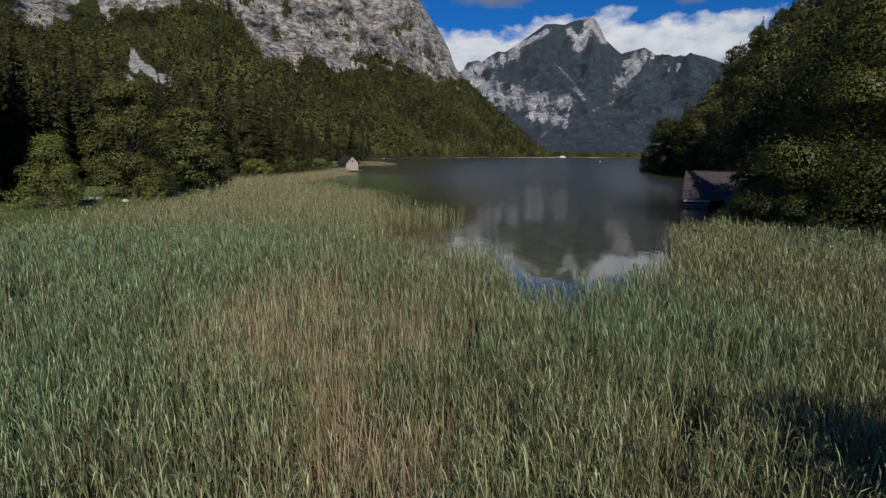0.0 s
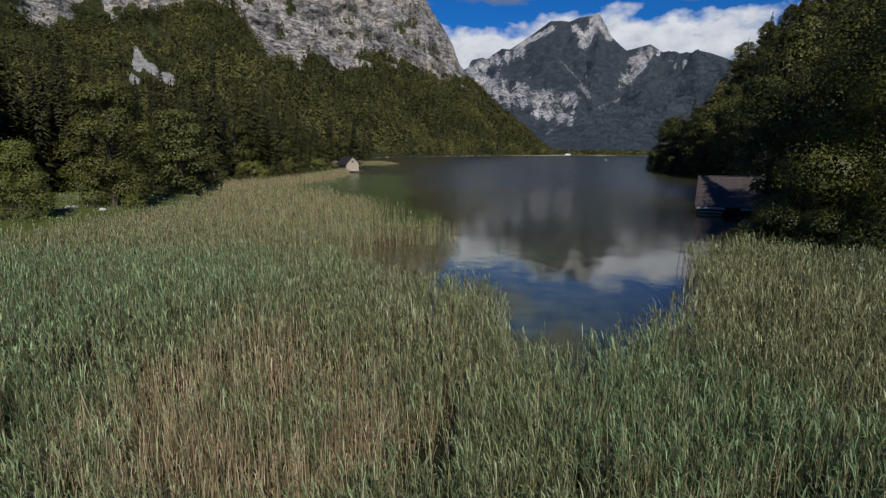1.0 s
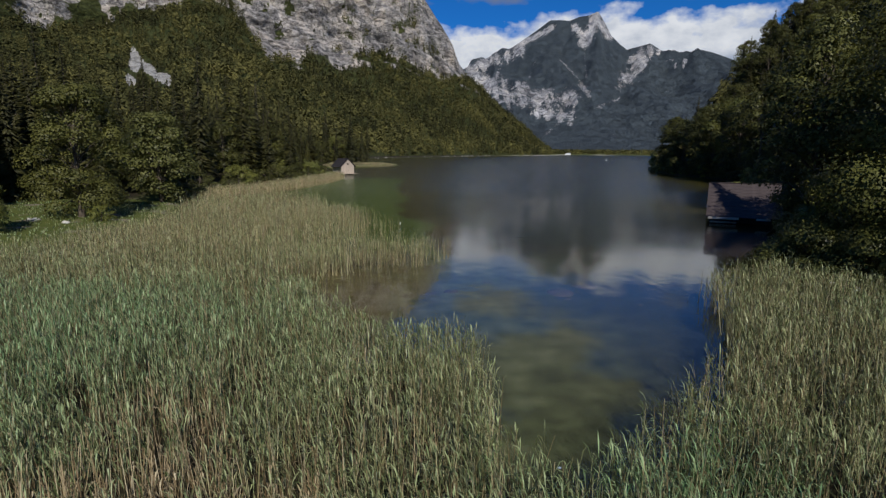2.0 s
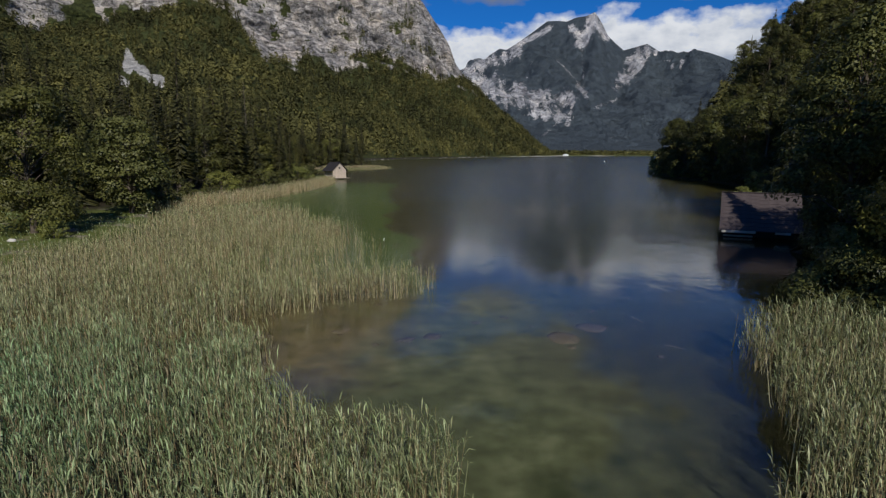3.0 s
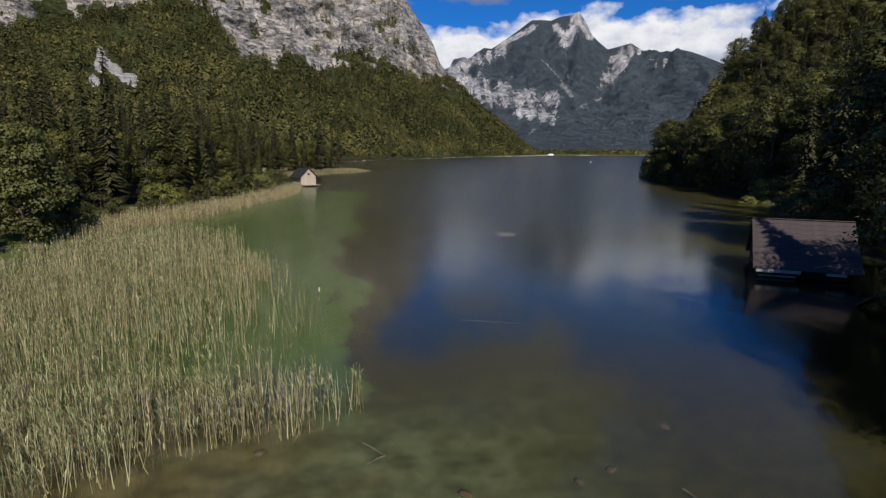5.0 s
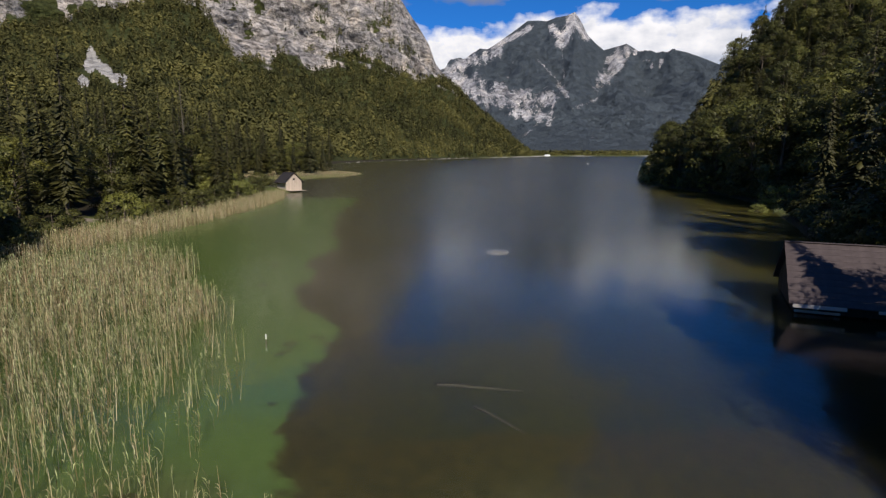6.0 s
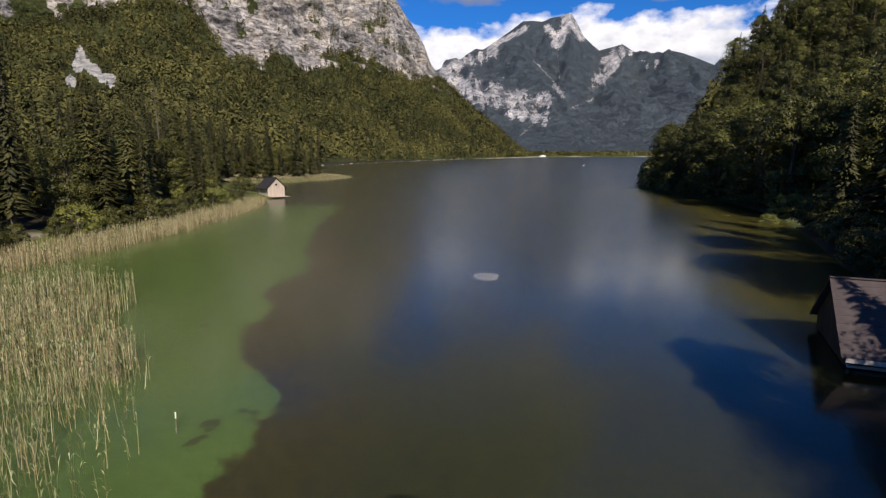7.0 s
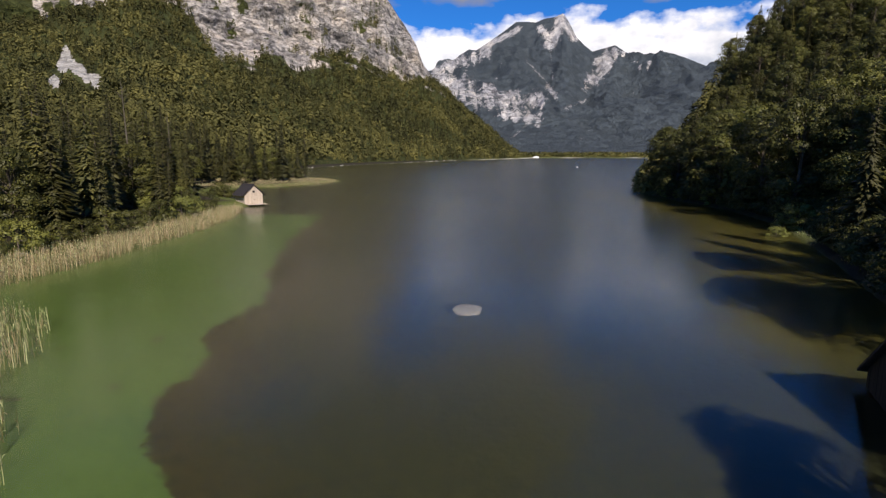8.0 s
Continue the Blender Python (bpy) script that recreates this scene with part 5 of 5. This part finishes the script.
# ---- hut on the left shore ----
hut = gabled_house("boat_hut", "small pale boarded hut with a dark steep roof on the shore", (-29.7, 190.9), -50, 5.2, 2.55, 2.75, 5.1, 0.45, 0.4, M_SHINGLE, M_BOARD, 0.32)
part("door", box(0.05, 1.5, 1.9, pose(2.66, 0, 1.42), 0.01), M_BOARD, hut, "weathered double plank door")
door = hut.children[-1]
part("handle", box(0.05, 0.04, 0.22, pose(2.70, 0.12, 1.4), 0.01), M_DARKBOARD, door)
win = part("window", box(0.05, 0.55, 0.5, pose(2.66, 0, 3.4), 0.008), M_DARKBOARD, hut, "small dark gable window")
part("pane", box(0.03, 0.43, 0.38, pose(2.685, 0, 3.4)), M_GLASS, win)
deck = new("deck")
deck.matrix_world = hut.matrix_world.copy()
tagged(deck, "grey plank landing deck on posts before the hut", "deck")
for i in range(11):
    part("plank", box(0.19, 4.8, 0.05, pose(2.75 + i * 0.21, 0.15, 0.42 + rnd(-0.006, 0.006)), 0.008), M_BOARD, deck)
for px in (2.9, 4.8):
    for py in (-2.0, 0.2, 2.3):
        bm = bmesh.new()
        bmesh.ops.create_cone(bm, cap_ends=True, segments=8, radius1=0.09, radius2=0.08, depth=1.9, matrix=pose(px, py, -0.56))
        part("post", bm, M_DARKBOARD, deck)
for py in (-2.0, 2.3):
    part("beam", box(2.5, 0.12, 0.10, pose(3.8, py, 0.34), 0.01), M_DARKBOARD, deck)


# ---- lake-bed things ----
def boulder(name, x, y, z, sx, sy, sz, mat, label, seed):
    bm = bmesh.new()
    bmesh.ops.create_icosphere(bm, subdivisions=3, radius=1.0)
    for v in bm.verts:
        v.co *= 1 + 0.22 * noise.noise(v.co * 1.4 + Vector((seed * 3.1, 0, 0))) + 0.07 * noise.noise(v.co * 4 + Vector((seed, 5, 0)))
    ob = part(name, bm, mat, smooth=True)
    ob.matrix_world = pose(x, y, z, 0, 0, seed * 47) @ Matrix.Diagonal((sx, sy, sz, 1))
    return tagged(ob, label, "stone", "stones on the lake bed")


def bed(x, y):
    return float(ground_height(np.array([x]), np.array([y]))[0])


for i, (x, y, s) in enumerate([(-2.0, 38.9, 0.55), (8.6, 38.1, 0.95), (10.4, 39.6, 0.85), (-5.6, 38.1, 0.5), (2.4, 38.2, 0.5), (1.2, 37.6, 0.35)]):
    boulder("stone", x, y, bed(x, y) - 0.08 * s, s, s * 0.8, s * 0.34, M_STONE, "brown algae-covered stone lying on the lake bed", i + 1)
boulder("pale_stone", 14.5, 93.8, -0.62, 1.75, 1.2, 0.34, M_PALESTONE, "flat pale boulder just below the lake surface", 21)


def log(name, a, b, radius, mat, label):
    a, b = np.array(a), np.array(b)
    pts = [a + (b - a) * f + np.array([0, 0, 0.05 * math.sin(5 * f)]) for f in (0, 0.25, 0.5, 0.75, 1)]
    co, q = tube(pts, [radius, radius * 0.95, radius * 0.8, radius * 0.6, radius * 0.25], 8)
    return tagged(new(name, raw_mesh(name, co, q.ravel(), 4, mat, smooth=True)), label, "log", "sunken logs")


log("sunken_log", (7.1, 58.8, -1.08), (11.1, 58.0, -1.16), 0.15, M_SUNKEN, "pale sunken tree trunk under clear water")
log("sunken_log", (8.7, 56.3, -1.06), (10.5, 54.0, -1.12), 0.10, M_SUNKEN, "thin pale sunken branch under clear water")

drng = np.random.default_rng(12)
for i in range(18):
    x, y, s = drng.uniform(-4, 15), drng.uniform(35.5, 46), drng.uniform(0.10, 0.26)
    boulder("stone", x, y, bed(x, y) + 0.01, s, s * 0.75, s * 0.45, M_STONE, "small stone lying on the muddy lake bed", 60 + i)
for i in range(5):
    x, y, a, ln = drng.uniform(-5, 14), drng.uniform(36, 47), drng.uniform(0, 6.28), drng.uniform(0.5, 1.3)
    log("sunken_branch", (x, y, bed(x, y) + 0.06), (x + ln * math.cos(a), y + ln * math.sin(a), bed(x, y) + 0.10), 0.045, M_BARK, "dark waterlogged branch on the lake bed")

# a stake with a white top in the shallows
stake = new("stake")
stake.matrix_world = pose(-2.4, 64.0, 0, 3, 2, 0)
tagged(stake, "thin marker stake with a white top standing in shallow water", "stake")
for key, z0, z1, mat in (("shaft", -1.6, 0.22, M_PALEBARK), ("white_top", 0.22, 0.50, M_WHITE)):
    bm = bmesh.new()
    bmesh.ops.create_cone(bm, cap_ends=True, segments=8, radius1=0.035, radius2=0.03, depth=z1 - z0, matrix=pose(0, 0, (z0 + z1) / 2))
    part(key, bm, mat, stake)

# sunlit grass on the left meadow
x, y = rng.uniform(-54, -28.5, 2600), rng.uniform(32, 84, 2600)
dry_land = signed(LAKE, x, y) < -0.4
x, y = x[dry_land], y[dry_land]
reed_field("meadow_grass", x, y, np.full(len(x), 0.26), 3, 17, 0.05, dry=0.04, stand=0.7, stem=0.02, lean=0.2, label="long yellow-green grass on the meadow by the alders", on_land=True)

x, y = rng.uniform(62, 78, 1500), rng.uniform(118, 146, 1500)
lawn = (signed(LAKE, x, y) < -0.3) & (np.hypot((x - 69) / 7, (y - 131) / 11) < 1)
x, y = x[lawn], y[lawn]
reed_field("lawn_grass", x, y, np.full(len(x), 0.22), 3, 18, 0.06, dry=0.02, stand=0.6, stem=0.03, lean=0.2, label="short bright grass on a small lawn by the water", on_land=True)

# ---- dry grass on the spits beyond the hut ----
SPIT = [(-72, 246), (-52, 253), (-40, 259), (-31, 272), (-25, 290), (-21.5, 308), (-30, 320), (-47, 332), (-72, 334)]
SPIT_FAR = [(-90, 354), (-66, 354), (-58, 369), (-50, 399), (-60, 410), (-90, 416)]
x, y = scatter(SPIT, -72, -20, 246, 335, 8.0, 1.5)
reed_field("spit_grass", x, y, np.full(len(x), 0.5), 3, 7, 0.07, dry=0.72, stem=0.03, lean=0.15, label="pale dry sedge covering the low spit", on_land=True)
x, y = scatter(SPIT_FAR, -90, -50, 354, 416, 1.6, 1.5)
reed_field("spit_grass", x, y, np.full(len(x), 0.7), 3, 8, 0.13, dry=0.75, stem=0.06, lean=0.15, label="pale dry sedge covering the low spit", on_land=True)

# ---- reeds at the field's far sides, seen only aslant ----
x, y = scatter(REED_NEAR, -38, 40, -13, 34, 13)
out_of_way = np.abs(x) > 5.0 + 0.86 * (y + 3)
x, y = x[out_of_way], y[out_of_way]
reed_field("reed_bed", x, y, reed_height(x, y), 5, 9, 0.05, dry=dry_share(x, y), stand=stand_share(x, y), stem=0.02, label=LAB)


# ---- single bare trunks and small things along the shores ----
def bare_trunk(name, x, y, height, radius, label, twigs, seed):
    rng2 = np.random.default_rng(seed)
    z0 = land(x, y) - 0.3
    pieces = [tube([(x, y, z0), (x + 0.01 * height, y, z0 + height * 0.5), (x, y, z0 + height)], [radius, radius * 0.7, radius * 0.2], 7)]
    for k in range(twigs):
        h = z0 + height * rng2.uniform(0.35, 0.95)
        a, ln = rng2.uniform(0, 6.28), height * rng2.uniform(0.03, 0.09)
        pieces.append(tube([(x, y, h), (x + ln * math.cos(a), y + ln * math.sin(a), h + ln * 0.7)], [radius * 0.22, radius * 0.05], 4))
    co, q = join_quads(pieces)
    return tagged(new(name, raw_mesh(name, co, q.ravel(), 4, M_PALEBARK, smooth=True)), label, "tree")


bare_trunk("dead_spruce", -54, 183, 27, 0.24, "tall bare grey dead spruce trunk among the woods", 26, 3)
bare_trunk("dead_spruce", -66, 236, 24, 0.22, "tall bare grey dead spruce trunk among the woods", 20, 4)
bare_trunk("bare_sapling", -40.6, 47.5, 6.5, 0.09, "thin leafless grey sapling at the marsh edge", 14, 5)

# pale stones on the left bank
for i, (x, y, s) in enumerate([(-40.5, 101.5, 0.5), (-36.5, 98.6, 0.3), (-37.8, 94.2, 0.55), (-39.5, 95.0, 0.4), (-35.5, 95.2, 0.3), (-38.2, 62.6, 0.5), (-39.2, 63.2, 0.4), (-34.5, 61.5, 0.4)]):
    ob = boulder("bank_stone", x, y, land(x, y) + 0.1 * s, s, s * 0.7, s * 0.5, M_WHITESTONE, "pale limestone boulder on the muddy bank", 31 + i)
    ob["group"] = "stones on the bank"


# pale rocks strewn along the far left shoreline
srng = np.random.default_rng(44)
for i in range(46):
    u = srng.uniform(0, 1) ** 1.3
    y = 425 + 560 * u
    x = float(np.interp(y, [420, 480, 600, 960, 1200], [-86, -80, -60, 72, 203])) + srng.uniform(-2.5, 0.5)
    sz = srng.uniform(0.35, 1.0) * (1 + u)
    ob = boulder("shore_rock", x, y, land(x, y) + 0.1, sz, sz * 0.8, sz * 0.55, M_SHOREROCK, "pale limestone rock at the wooded waterline", 90 + i)
    ob["group"] = "rocks along the shore"


def buoy(x, y):
    top = new("buoy")
    top.matrix_world = pose(x, y, 0)
    tagged(top, "small white mooring buoy floating on the lake", "buoy")
    bm = bmesh.new()
    bmesh.ops.create_uvsphere(bm, u_segments=16, v_segments=10, radius=0.55, matrix=pose(0, 0, 0.2))
    part("float", bm, M_WHITE, top, smooth=True)
    bm = bmesh.new()
    bmesh.ops.create_cone(bm, cap_ends=True, segments=10, radius1=0.06, radius2=0.04, depth=0.6, matrix=pose(0, 0, 0.95))
    part("mast", bm, M_WHITE, top)


buoy(151, 540)
gravel_bar = boulder("gravel_mound", 300, 1404, 0.6, 17, 5, 4.2, M_WHITE, "bright heap of white gravel on the far shore", 51)
gravel_bar["group"], gravel_bar["category"] = "far shore", "gravel"

# white umbels among the reeds by the right bank
rng = np.random.default_rng(5)
n = 48
fx, fy = rng.uniform(20, 30, n), rng.uniform(24, 33.5, n)
fz = rng.uniform(1.25, 1.75, n)
centres = np.repeat(np.stack([fx, fy, fz], -1), 7, 0) + rng.normal(size=(n * 7, 3)) * (0.07, 0.07, 0.03)
up_ish = rng.normal(size=(n * 7, 3)) * 0.3 + (0, 0, 1)
co, loops = sprays(rng, centres, up_ish / np.linalg.norm(up_ish, axis=1)[:, None], 0.052)
tagged(new("meadow_flowers", raw_mesh("meadow_flowers", co, loops, 4, M_WHITE)), "white umbels standing among the reeds", "flowers", kind="stuff")
stalks = [tube([(a, b, -0.3), (a, b, c)], [0.012, 0.008], 3) for a, b, c in zip(fx, fy, fz)]
co, q = join_quads(stalks)
tagged(new("flower_stalks", raw_mesh("flower_stalks", co, q.ravel(), 4, M_REED, {"dry": np.zeros(len(co)), "stand": np.zeros(len(co))})), "thin green stalks of the white umbels", "flowers", kind="stuff")

shed = gabled_house("boat_shed", "small dark wooden shed on the far spit", (-85, 404), -30, 5.5, 2.6, 1.9, 3.5, 0.6, 0.3, M_SHINGLE, M_DARKBOARD, 0.4)
